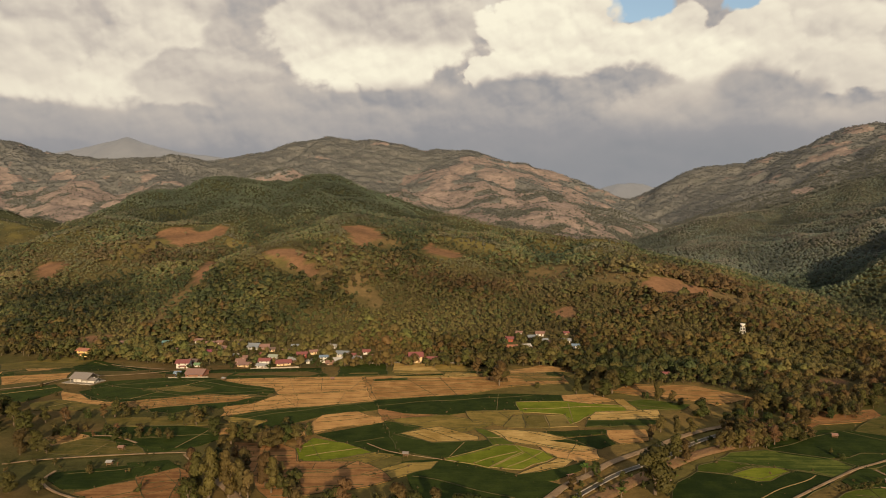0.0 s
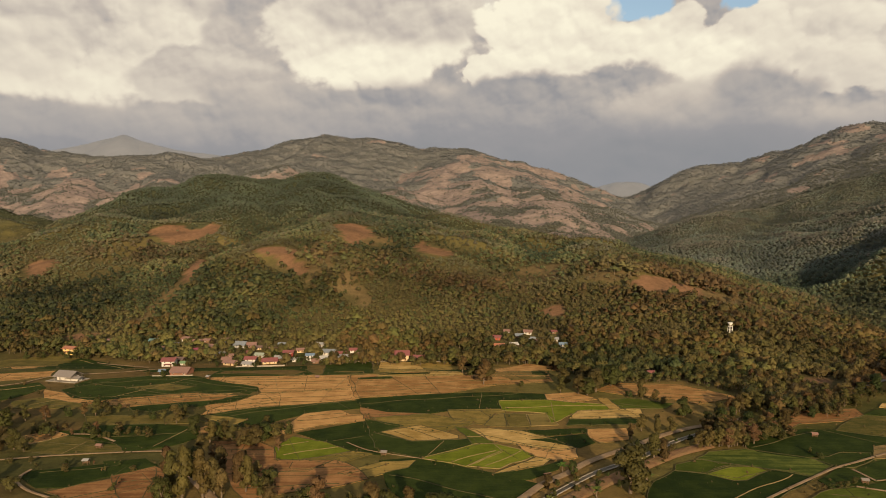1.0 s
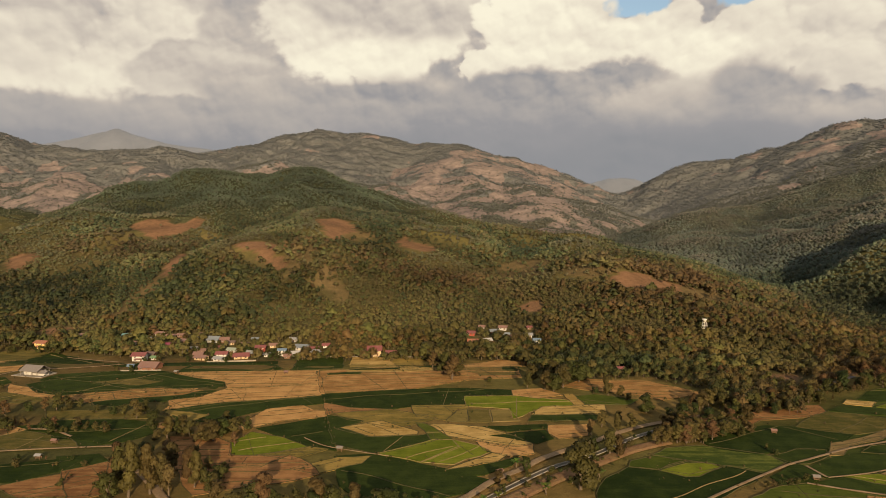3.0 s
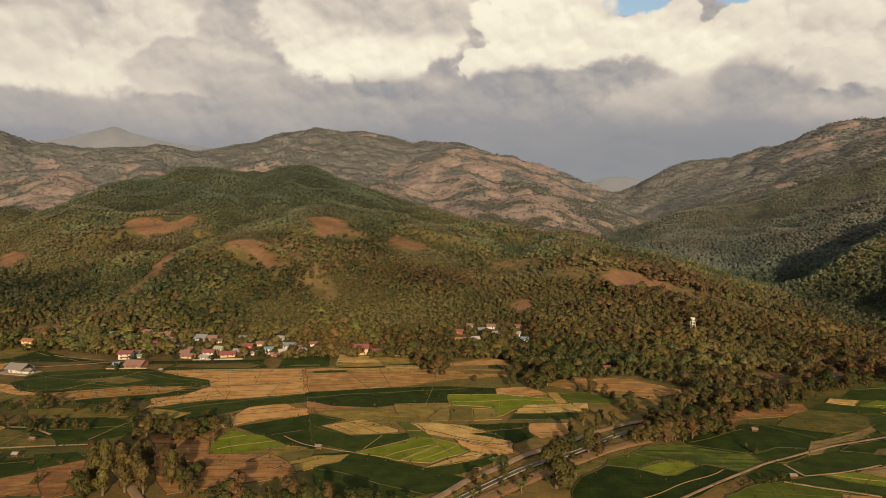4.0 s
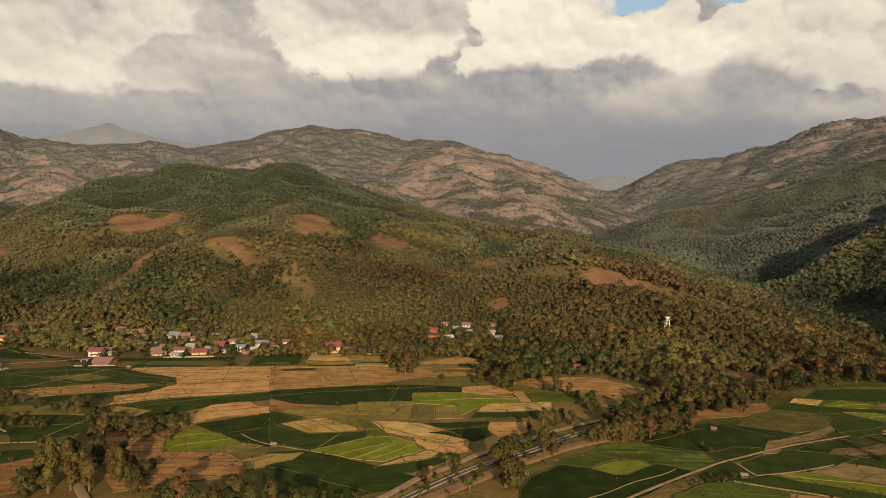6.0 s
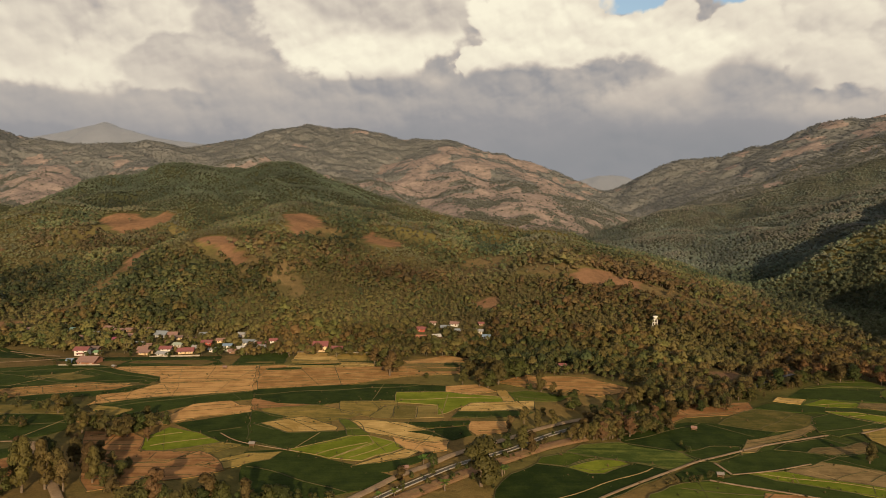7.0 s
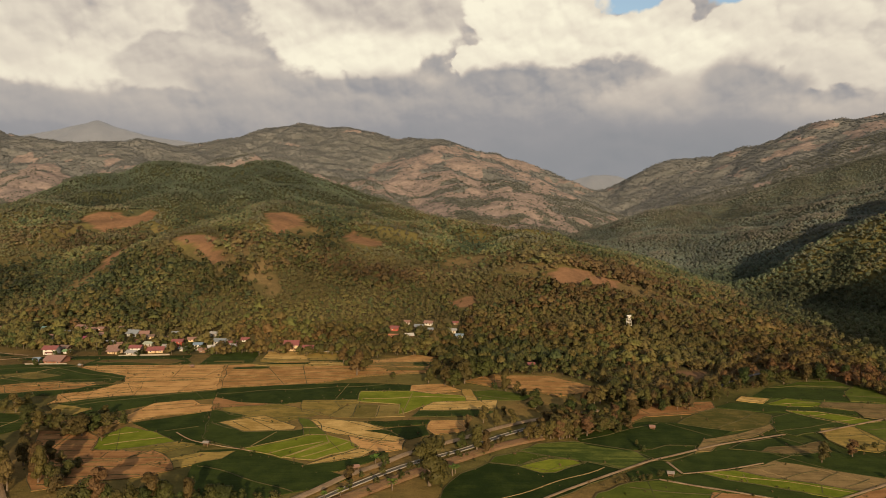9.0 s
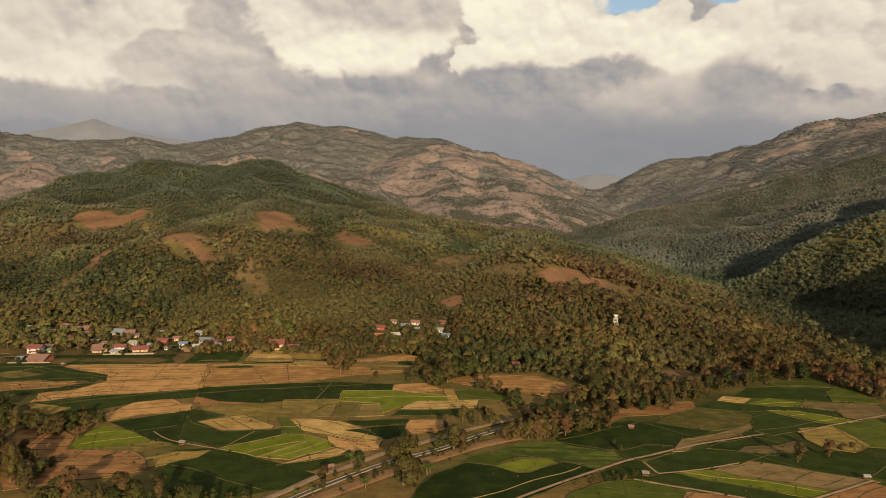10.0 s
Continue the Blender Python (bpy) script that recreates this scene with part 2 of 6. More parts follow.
def sheet_metal(name, colour, rough=0.5):
    """Painted corrugated roofing, faded and rust-stained."""
    m, t, s, p = material(name)
    a, b = grain(t, p, 0.5, 4, 0.6), grain(t, p, 3.0, 4, 0.6)
    faded = tuple(min(1, 0.72 * c + 0.06) for c in colour)
    base = mix_colour(t, a, colour, faded)
    rust = ramp(t, b, (0.58, (0, 0, 0)), (0.72, (0.6, 0.6, 0.6)))
    wire(t, mix_colour(t, rust, base, (0.18, 0.08, 0.035)), s.inputs["Base Color"])
    s.inputs["Roughness"].default_value = rough
    wave = t.nodes.new("ShaderNodeTexWave")
    wave.inputs["Scale"].default_value = 1.2
    tc = t.nodes.new("ShaderNodeTexCoord").outputs["Object"]
    wire(t, tc, wave.inputs["Vector"])
    bump(t, wave.outputs["Fac"], s, 0.4, 0.05)
    return m


CROPS = {
    "dark": crop("dark_rice", (0.014, 0.025, 0.005), (0.038, 0.054, 0.011), 0.8, 20, 0.35),
    "green": crop("young_rice", (0.044, 0.062, 0.009), (0.092, 0.11, 0.018), 0.9, 25, 0.35),
    "bright": crop("bright_rice", (0.095, 0.122, 0.010), (0.175, 0.195, 0.022), 0.9, 30, 0.35),
    "rows": crop("row_crop", (0.04, 0.06, 0.012), (0.13, 0.145, 0.03), 1.8, 64, 1.1),
    "paddy": crop("thin_rice", (0.11, 0.09, 0.024), (0.22, 0.165, 0.052), 0.9, 80, 0.4),
    "olive": crop("mixed_stubble", (0.13, 0.105, 0.026), (0.31, 0.215, 0.062), 1.2, 12, 0.6),
    "grass": crop("rough_grass", (0.062, 0.062, 0.016), (0.16, 0.122, 0.036), 1.4, 8, 0.5),
    "stubble": crop("dry_stubble", (0.245, 0.128, 0.044), (0.49, 0.285, 0.108), 1.3, 14, 0.6),
    "straw": crop("pale_straw", (0.275, 0.178, 0.05), (0.53, 0.36, 0.133), 1.2, 35, 0.6),
    "fallow": crop("fallow_paddy", (0.105, 0.076, 0.032), (0.24, 0.166, 0.072), 1.3, 14, 0.6),
    "soil": crop("ploughed_soil", (0.165, 0.079, 0.031), (0.32, 0.17, 0.07), 1.6, 10, 0.7),
}
CROP_WORDS = {
    "dark": "dense dark green rice field edged by low dikes", "green": "mid green rice field edged by low dikes",
    "bright": "bright green young rice field with narrow dikes", "rows": "green vegetable field planted in long rows",
    "paddy": "thin greenish-brown paddy with straight dikes", "olive": "mixed olive and straw-coloured harvested field",
    "grass": "rough olive grass field beside the paddies", "stubble": "dry tan rice stubble field with dark dikes",
    "fallow": "brownish fallow paddy with thin dry grass",
    "straw": "pale straw-coloured harvested paddy with dikes", "soil": "bare reddish-brown dry field with furrow lines",
}
LEAVES = foliage("leaves")
LAND = land_cover()
BARK = surface("bark", (0.06, 0.045, 0.03), (0.17, 0.13, 0.09), 1.2, 0.2, 0.9, 0.5)
DIKE_GRASS = surface("dike_grass", (0.04, 0.042, 0.015), (0.095, 0.078, 0.03), 5, 0.8, 0.95, 0.4)
DIKE_EARTH = surface("dike_earth", (0.16, 0.115, 0.048), (0.27, 0.195, 0.09), 5, 0.8, 0.95, 0.4)
DIRT = surface("dirt_road", (0.18, 0.12, 0.066), (0.31, 0.22, 0.13), 6, 0.7, 0.95, 0.3)
BANK = surface("bare_bank", (0.12, 0.06, 0.028), (0.24, 0.14, 0.065), 7, 1.1, 0.95, 0.5, third=(0.12, 0.10, 0.035))
ASPHALT = surface("asphalt", (0.10, 0.095, 0.09), (0.17, 0.16, 0.15), 5, 0.5, 0.9, 0.2)
CONCRETE = surface("concrete", (0.19, 0.165, 0.13), (0.32, 0.285, 0.23), 3, 0.4, 0.85, 0.2)
WATER = surface("canal_water", (0.05, 0.045, 0.03), (0.09, 0.075, 0.05), 5, 0.8, 0.55, 0.1)
WALLS = {k: surface("wall_" + k, tuple(0.75 * c for c in v), v, 2.5, 0.3, 0.85, 0.1) for k, v in {
    "white": (0.527, 0.51, 0.468), "cream": (0.561, 0.425, 0.255), "yellow": (0.637, 0.468, 0.187), "grey": (0.357, 0.357, 0.34), "brown": (0.17, 0.102, 0.0638),
    "brick": (0.289, 0.136, 0.085), "red": (0.357, 0.085, 0.0595), "blue": (0.102, 0.187, 0.425)}.items()}
ROOFS = {k: sheet_metal("roof_" + k, v) for k, v in {
    "red": (0.184, 0.0374, 0.0286), "orange": (0.313, 0.109, 0.0408), "rust": (0.204, 0.102, 0.068), "crimson": (0.204, 0.0204, 0.0544), "brown": (0.109, 0.0612, 0.0408),
    "weathered": (0.184, 0.16, 0.136), "grey": (0.258, 0.258, 0.252), "slate": (0.17, 0.197, 0.218), "blue": (0.129, 0.204, 0.286), "teal": (0.102, 0.231, 0.224), "green": (0.122, 0.231, 0.0952),
    "mint": (0.272, 0.313, 0.245), "white": (0.394, 0.381, 0.354)}.items()}
PANE = surface("dark_pane", (0.02, 0.022, 0.025), (0.04, 0.045, 0.05), 1, 0.3, 0.12, 0.02)
TIMBER = surface("timber", (0.10, 0.06, 0.03), (0.22, 0.14, 0.08), 1, 0.15, 0.8, 0.3)
WHITE_PAINT = surface("white_paint", (0.66, 0.63, 0.57), (0.80, 0.78, 0.72), 1.5, 0.3, 0.6, 0.1)

# ---- the lie of the land ----
def lattice(ix, iy, seed):
    h = (ix.astype(np.int64) * 374761393 + iy.astype(np.int64) * 668265263 + seed * 974711) & 0x7FFFFFFF
    h = ((h ^ (h >> 13)) * 1274126177) & 0x7FFFFFFF
    return ((h ^ (h >> 16)) & 0xFFFF) / 65535.0


def value_noise(x, y, seed=0):
    fx, fy = np.floor(x), np.floor(y)
    u, v = x - fx, y - fy
    u, v = u * u * (3 - 2 * u), v * v * (3 - 2 * v)
    a, b = lattice(fx, fy, seed), lattice(fx + 1, fy, seed)
    c, d = lattice(fx, fy + 1, seed), lattice(fx + 1, fy + 1, seed)
    return (a * (1 - u) + b * u) * (1 - v) + (c * (1 - u) + d * u) * v


def fbm(x, y, size, octaves=4, seed=0):
    total, amp, weight = 0.0, 1.0, 0.0
    for k in range(octaves):
        total = total + amp * (value_noise(x / size * 2 ** k + 17.3 * k, y / size * 2 ** k - 9.1 * k, seed + k) - 0.5)
        weight += amp
        amp *= 0.5
    return 2 * total / weight


def spine(x, y, points, slope, soft):
    """Height of a ridge whose crest runs through the points and whose sides fall away with the slope."""
    best = np.full(np.shape(x), -1e4)
    for (ax, ay, az), (bx, by, bz) in zip(points, points[1:]):
        dx, dy = bx - ax, by - ay
        t = np.clip(((x - ax) * dx + (y - ay) * dy) / (dx * dx + dy * dy), 0, 1)
        d = np.hypot(x - ax - t * dx, y - ay - t * dy)
        best = np.maximum(best, az + t * (bz - az) - slope * d * d / (d + soft))
    return best


HILLS, FAR_HILLS = [], []


def ridge(slope, soft, *points):
    HILLS.append((slope, soft, *points))


def far_ridge(slope, soft, *points):
    FAR_HILLS.append((slope, soft, *points))


# the wooded hill behind the village, its crest and the spurs that run down to the plain
ridge(0.56, 45, (-660, 800, 14), (-666, 1000, 50), (-663, 1033, 29.4), (-661, 1067, 38.3), (-658, 1100, 47.3), (-650, 1130, 60.4), (-643, 1160, 74.3), (-635, 1190, 91), (-628, 1220, 117.1), (-620, 1250, 140.2), (-598, 1262, 155.1), (-576, 1275, 165.6), (-554, 1288, 163.4), (-532, 1300, 161.3), (-510, 1310, 169.6), (-489, 1320, 191), (-460, 1325, 191.4), (-430, 1330, 193.4), (-402, 1335, 195.1), (-375, 1340, 175.3), (-346, 1340, 150.6), (-317, 1340, 145), (-295, 1338, 163.1), (-273, 1336, 197.3), (-244, 1307, 169.2), (-214, 1279, 144.1), (-185, 1250, 120.9), (-160, 1225, 101), (-135, 1200, 85), (-110, 1183, 81), (-85, 1167, 77), (-60, 1150, 98.1), (-34, 1133, 104.1), (-9, 1117, 102.7), (16, 1100, 97.3), (36, 1083, 91.5), (56, 1067, 89.7), (76, 1050, 88.1), (96, 1033, 86.6), (115, 1017, 85), (135, 1000, 80.7), (157, 997, 74.5), (179, 993, 70.3), (201, 990, 69.2), (220, 986, 53.6), (238, 982, 44.2), (257, 978, 54), (276, 974, 49.6), (293, 952, 45.8), (310, 930, 41.5), (323, 912, 37.4), (336, 895, 33), (350, 878, 28.3), (363, 860, 23.9), (384, 760, 13.1))
ridge(0.40, 60, (-273, 1336, 191.3), (-185, 1050, 122), (-152, 842, 96), (-120, 720, 58), (-90, 600, 16))
ridge(0.38, 60, (-430, 1330, 187.4), (-390, 1120, 128.2), (-366, 992, 96.5), (-345, 820, 52), (-320, 640, 12))
ridge(0.36, 50, (-489, 1320, 185), (-520, 1050, 103.7), (-520, 850, 50), (-510, 680, 12))
ridge(0.36, 60, (-40, 1120, 98.1), (-30, 900, 81.5), (-41, 801, 67.1), (-10, 680, 32), (20, 590, 16))
ridge(0.36, 60, (201, 990, 60), (180, 860, 60), (169, 742, 53.3), (200, 640, 26), (215, 560, 10))
ridge(0.34, 50, (276, 974, 50), (280, 800, 40), (275, 678, 23), (280, 590, 10))
# the dark hill at the side valley and its spurs
ridge(0.85, 30, (403, 800, 8), (457, 800, 25), (537, 800, 64), (614, 800, 106), (800, 790, 200), (1100, 720, 270))
ridge(0.8, 40, (405, 170, 10), (490, 262, 84), (590, 330, 146), (800, 430, 235), (1150, 520, 360))
ridge(0.58, 50, (300, 1150, 2.1), (339, 1250, 6), (370, 1283, 12), (400, 1317, 20), (431, 1350, 28), (482, 1400, 50), (532, 1450, 102.5), (571, 1467, 113.1), (611, 1483, 119.1), (650, 1500, 120.6), (679, 1504, 122.7), (709, 1508, 124.7), (738, 1512, 127.9), (768, 1516, 137.1), (797, 1520, 146.6), (825, 1517, 160.8), (853, 1514, 175.8), (881, 1511, 185.6), (909, 1509, 193.6), (937, 1506, 199.7), (965, 1503, 204.9), (993, 1500, 214.4), (1018, 1497, 227.2), (1044, 1494, 239), (1069, 1491, 248.4), (1094, 1488, 257.7), (1120, 1485, 267.1), (1145, 1482, 276.5), (1500, 1440, 420))
ridge(0.30, 60, (571, 1467, 96), (505, 1250, 60), (450, 1040, 24), (425, 930, 4))
ridge(0.30, 60, (797, 1520, 122), (720, 1270, 84), (620, 1080, 44), (545, 960, 14))
ridge(0.30, 60, (993, 1500, 186), (905, 1270, 136), (770, 1070, 82), (660, 960, 44))
ridge(0.30, 60, (1221, 1473, 280), (1100, 1250, 200), (940, 1080, 140), (790, 960, 84))
ridge(0.44, 80, (-1400, 1550, 240), (-1084, 1500, 120), (-962, 1400, 86), (-871, 1300, 58), (-820, 1150, 30))
# the long ridge across the side valley
ridge(0.52, 110, (800, 3500, 63.6), (850, 3600, 178.1), (923, 3600, 233.1), (990, 3575, 251.4), (1058, 3550, 262.8), (1125, 3525, 266.8), (1192, 3500, 289.7), (1244, 3470, 334.5), (1295, 3440, 381.3), (1347, 3410, 386.4), (1398, 3380, 359.7), (1450, 3350, 354.3), (1516, 3333, 401.5), (1581, 3317, 429.5), (1647, 3300, 443.6), (1695, 3280, 459.1), (1743, 3260, 472.2), (1791, 3240, 483.4), (1839, 3220, 511.1), (1887, 3200, 538.9), (1926, 3167, 569.9), (1964, 3133, 566.1), (2003, 3100, 552.8), (2053, 3088, 560.6), (2103, 3075, 570.8), (2800, 2900, 740))
ridge(0.40, 120, (1450, 3350, 348.3), (1250, 2700, 206.5), (950, 2150, 70))
ridge(0.40, 120, (1647, 3300, 437.6), (1600, 2700, 317.1), (1350, 2000, 150))
ridge(0.40, 120, (2003, 3100, 546.8), (1900, 2400, 399.3), (1600, 1900, 250))
# the burnt brown mountain and the peak behind it
ridge(0.50, 90, (-33, 3860, 519.4), (52, 3807, 418), (138, 3753, 402.8), (223, 3700, 430.7), (303, 3667, 422), (384, 3633, 382.1), (464, 3600, 339), (534, 3533, 303.7), (603, 3467, 270.4), (673, 3400, 253.2), (750, 3300, 185.9), (790, 3100, 104.2))
ridge(0.40, 90, (-33, 3860, 518.2), (40, 3200, 386.5), (107, 2500, 190), (110, 2000, 97))
ridge(0.40, 90, (223, 3700, 424.7), (290, 2900, 265.5), (284, 2400, 176.9), (242, 2164, 134), (330, 1850, 60))
ridge(0.40, 90, (464, 3600, 333), (470, 2900, 186.4), (396, 2200, 70))
ridge(0.42, 70, (-700, 2900, 250), (-468, 2800, 272), (-337, 2900, 266), (-250, 2600, 215), (-160, 2100, 120))
ridge(0.45, 50, (-900, 2450, 220), (-727, 2400, 277), (-664, 2400, 294), (-602, 2400, 273), (-450, 2300, 190))
ridge(0.42, 140, (-1485, 4100, 504.8), (-1397, 4083, 514.9), (-1308, 4067, 524.1), (-1220, 4050, 522.3), (-1125, 4045, 508.3), (-1030, 4040, 550.3), (-936, 4035, 599.1), (-841, 4030, 624.2), (-741, 4003, 586.9), (-642, 3977, 583.6), (-542, 3950, 585.5), (-450, 3933, 562.2), (-359, 3917, 534.1), (-267, 3900, 529.9), (-189, 3887, 525.6), (-111, 3873, 524), (-33, 3860, 524.2))
ridge(0.40, 100, (-841, 4030, 618.2), (-700, 3400, 420.4), (-600, 2900, 260))
# the mountains to the west
ridge(0.42, 110, (-3300, 3300, 640), (-2600, 3300, 567.3), (-2377, 3300, 525.2), (-2282, 3300, 485.7), (-2224, 3300, 433.5), (-2167, 3300, 403.5), (-2090, 3300, 429.5), (-2013, 3300, 445.2), (-1936, 3300, 438.9), (-1849, 3300, 418.6), (-1762, 3300, 418.7), (-1690, 3300, 429.1), (-1618, 3300, 438.5), (-1545, 3300, 419.5), (-1473, 3300, 434.5), (-1408, 3350, 429.1), (-1343, 3400, 394.5), (-1295, 3433, 364.1), (-1248, 3467, 333.8), (-1200, 3500, 303.6))
ridge(0.38, 90, (-2282, 3300, 479.7), (-2050, 2600, 258.4), (-1700, 1950, 90))
ridge(0.38, 90, (-1762, 3300, 412.7), (-1600, 2700, 248.8), (-1300, 2050, 90))
ridge(0.38, 90, (-1473, 3300, 428.5), (-1250, 2700, 248.3), (-1050, 2200, 110))
far_ridge(0.75, 120, (-3700, 4760, 500), (-3223, 4760, 572), (-3055, 4760, 606), (-2762, 4760, 654), (-2469, 4760, 722), (-2304, 4760, 668), (-2057, 4760, 608), (-1645, 4760, 555), (-1200, 4760, 470))
far_ridge(0.75, 120, (600, 4780, 240), (807, 4780, 294), (969, 4780, 336), (1110, 4780, 368), (1252, 4780, 364), (1414, 4780, 316), (1700, 4780, 260))


def height(x, y):
    if np.ndim(x) == 0 and x <= 335 and y <= 445:
        return 0.0
    x, y = np.asarray(x, float), np.asarray(y, float)
    wx, wy = x + 26 * fbm(x, y, 160, 3, 5) * np.clip((y - 560) / 400, 0, 1), y + 26 * fbm(x, y, 160, 3, 9) * np.clip((y - 560) / 400, 0, 1)
    shelf = np.clip((y - 462 - 0.06 * np.abs(x + 60)) * 0.1, 0, 9) + np.clip((y - 560) * 0.035, 0, 22)
    shelf = shelf * np.clip((420 - x) / 120, 0.25, 1)
    total = np.exp(shelf / 7)
    for slope, soft, *points in HILLS:
        total = total + np.exp(np.clip(spine(wx, wy, points, slope, soft), -90, 900) / 7)
    z = 7 * np.log(total) - 7 * np.log(2) * np.exp(-np.clip(shelf, 0, None) / 7)
    rough = np.clip((z - 12) / 60, 0, 1)
    steep = np.clip((z - 22) / 50, 0, 1) * np.clip((y - 560) / 120, 0, 1)
    z = z + steep * (10 * fbm(x, y, 120, 3, 41) + 8.5 - 27 * np.abs(fbm(x + 0.3 * y, y, 150, 3, 43)))
    z = z + rough * (np.clip(z, 0, 300) * 0.055 * fbm(x, y, 210, 4, 21) - np.clip(z, 0, 400) * 0.05 * np.abs(fbm(x, y, 330, 3, 33)))
    return z * np.maximum(np.clip((x - 335) / 90, 0, 1), np.clip((y - 445) / 60, 0, 1))


# ---- builders ----
def mesh_of(name, verts, tris, tint=None, mat=None, smooth=False, normals=None, bare=None):
    """A mesh from numpy arrays of places and triangles (or quads), with a colour for each vertex."""
    verts, tris = np.asarray(verts, np.float32), np.asarray(tris, np.int32)
    k = tris.shape[1]
    me = bpy.data.meshes.new(name)
    me.vertices.add(len(verts))
    me.vertices.foreach_set("co", verts.ravel())
    me.loops.add(tris.size)
    me.loops.foreach_set("vertex_index", tris.ravel())
    me.polygons.add(len(tris))
    me.polygons.foreach_set("loop_start", np.arange(0, tris.size, k, dtype=np.int32))
    if smooth:
        me.polygons.foreach_set("use_smooth", np.ones(len(tris), bool))
    if normals is not None:
        # leaf clumps share the rounded shading of the crown that they make up
        me.polygons.foreach_set("use_smooth", np.ones(len(tris), bool))
        a = me.attributes.new("custom_normal", "FLOAT_VECTOR", "POINT")
        a.data.foreach_set("vector", np.asarray(normals, np.float32).ravel())
    if tint is not None:
        a = me.attributes.new("tint", "FLOAT_COLOR", "POINT")
        a.data.foreach_set("color", np.concatenate([tint, np.ones((len(tint), 1))], 1).astype(np.float32).ravel())
    if bare is not None:
        a = me.attributes.new("bare", "FLOAT", "POINT")
        a.data.foreach_set("value", np.asarray(bare, np.float32).ravel())
    if mat:
        me.materials.append(mat)
    me.update(calc_edges=True)
    return me


def part(name, bm, mat, parent, label=""):
    """Links a bmesh, or a finished mesh, as one object under its thing."""
    if isinstance(bm, bpy.types.Mesh):
        me = bm
    else:
        me = bpy.data.meshes.new(name)
        bm.to_mesh(me)
        bm.free()
        me.materials.append(mat)
    ob = new(name, me)
    ob.parent = parent
    return tagged(ob, label)


def box(bm, x0, x1, y0, y1, z0, z1, bevel=0.0):
    made = bmesh.ops.create_cube(bm, size=1.0)["verts"]
    for v in made:
        v.co = Vector(((x0 + x1) / 2 + v.co.x * (x1 - x0), (y0 + y1) / 2 + v.co.y * (y1 - y0), (z0 + z1) / 2 + v.co.z * (z1 - z0)))
    if bevel:
        bmesh.ops.bevel(bm, geom=list({e for v in made for e in v.link_edges}), offset=bevel, segments=1, affect="EDGES")


def boxes(*sizes, bevel=0.0):
    bm = bmesh.new()
    for s in sizes:
        box(bm, *s, bevel=bevel)
    return bm


def inside(x, y, poly):
    x, y = np.asarray(x), np.asarray(y)
    hit = np.zeros(np.shape(x), bool)
    for (ax, ay), (bx, by) in zip(poly, poly[1:] + poly[:1]):
        if ay == by:
            continue
        hit ^= ((ay > y) != (by > y)) & (x < (bx - ax) * (y - ay) / (by - ay) + ax)
    return hit


# ---- what covers the land ----
CLEARINGS = []
COVER = {"soil": (0.172, 0.102, 0.060), "slope": (0.125, 0.094, 0.046), "grass": (0.120, 0.100, 0.042)}


def clearing(kind, *points):
    CLEARINGS.append((kind, list(points)))


clearing("soil", (-456, 960), (-448, 976), (-364, 992), (-352, 956), (-359, 938), (-383, 926), (-392, 896), (-418, 916))
clearing("soil", (-159, 858), (-143, 882), (-109, 866), (-101, 826), (-111, 796), (-119, 768), (-137, 790))
clearing("slope", (-105, 844), (-85, 848), (-75, 832), (-99, 802), (-110, 792))
clearing("soil", (-224, 736), (-207, 752), (-186, 748), (-174, 734), (-165, 698), (-153, 680), (-157, 664), (-181, 692), (-201, 708))
clearing("soil", (-55, 832), (-45, 846), (-31, 838), (-3, 828), (-4, 790), (-28, 788))
clearing("soil", (-300, 714), (-321, 800), (-332, 856), (-284, 758), (-288, 730), (-290, 700))
clearing("slope", (-145, 638), (-162, 728), (-134, 752), (-123, 696), (-134, 658))
clearing("soil", (-567, 848), (-553, 860), (-524, 846), (-501, 806), (-502, 776), (-507, 764))
clearing("slope", (-118, 646), (-115, 682), (-104, 676), (-92, 642), (-72, 610), (-83, 602), (-102, 626))
clearing("slope", (-305, 680), (-301, 708), (-282, 692), (-281, 656), (-281, 618), (-272, 572), (-287, 590))
clearing("grass", (-473, 848), (-480, 918), (-435, 918), (-415, 894), (-427, 866), (-445, 832))
clearing("grass", (-337, 922), (-303, 952), (-238, 766), (-317, 894))
clearing("slope", (70, 772), (95, 808), (129, 790), (133, 746), (116, 700), (78, 726))
clearing("slope", (129, 702), (154, 716), (182, 702), (184, 684), (155, 668))
clearing("soil", (179, 666), (194, 690), (220, 700), (247, 690), (272, 678), (259, 656), (227, 662), (207, 658), (188, 650))
clearing("slope", (252, 680), (294, 674), (320, 656), (335, 640), (311, 608), (276, 626), (250, 644))
clearing("soil", (82, 614), (95, 630), (105, 624), (102, 602), (88, 600))
clearing("soil", (-329, 544), (-317, 556), (-298, 548), (-303, 534))
clearing("soil", (231, 438), (254, 438), (243, 419), (226, 409))
clearing("soil", (288, 468), (290, 445), (290, 431), (277, 432))


def forest_edge(x):
    """How far ahead the fields reach before the woods and the village begin."""
    return np.interp(x, (-900, -365, -320, -270, -219, -176, -67, 10, 25, 34, 70, 76, 94, 152, 176, 180, 206, 212, 244, 287, 322, 326, 336, 420, 600),
                     (510, 498, 504, 490, 474, 472, 466, 468, 452, 470, 470, 440, 412, 420, 392, 352, 345, 352, 392, 428, 428, 396, 372, 330, 250))


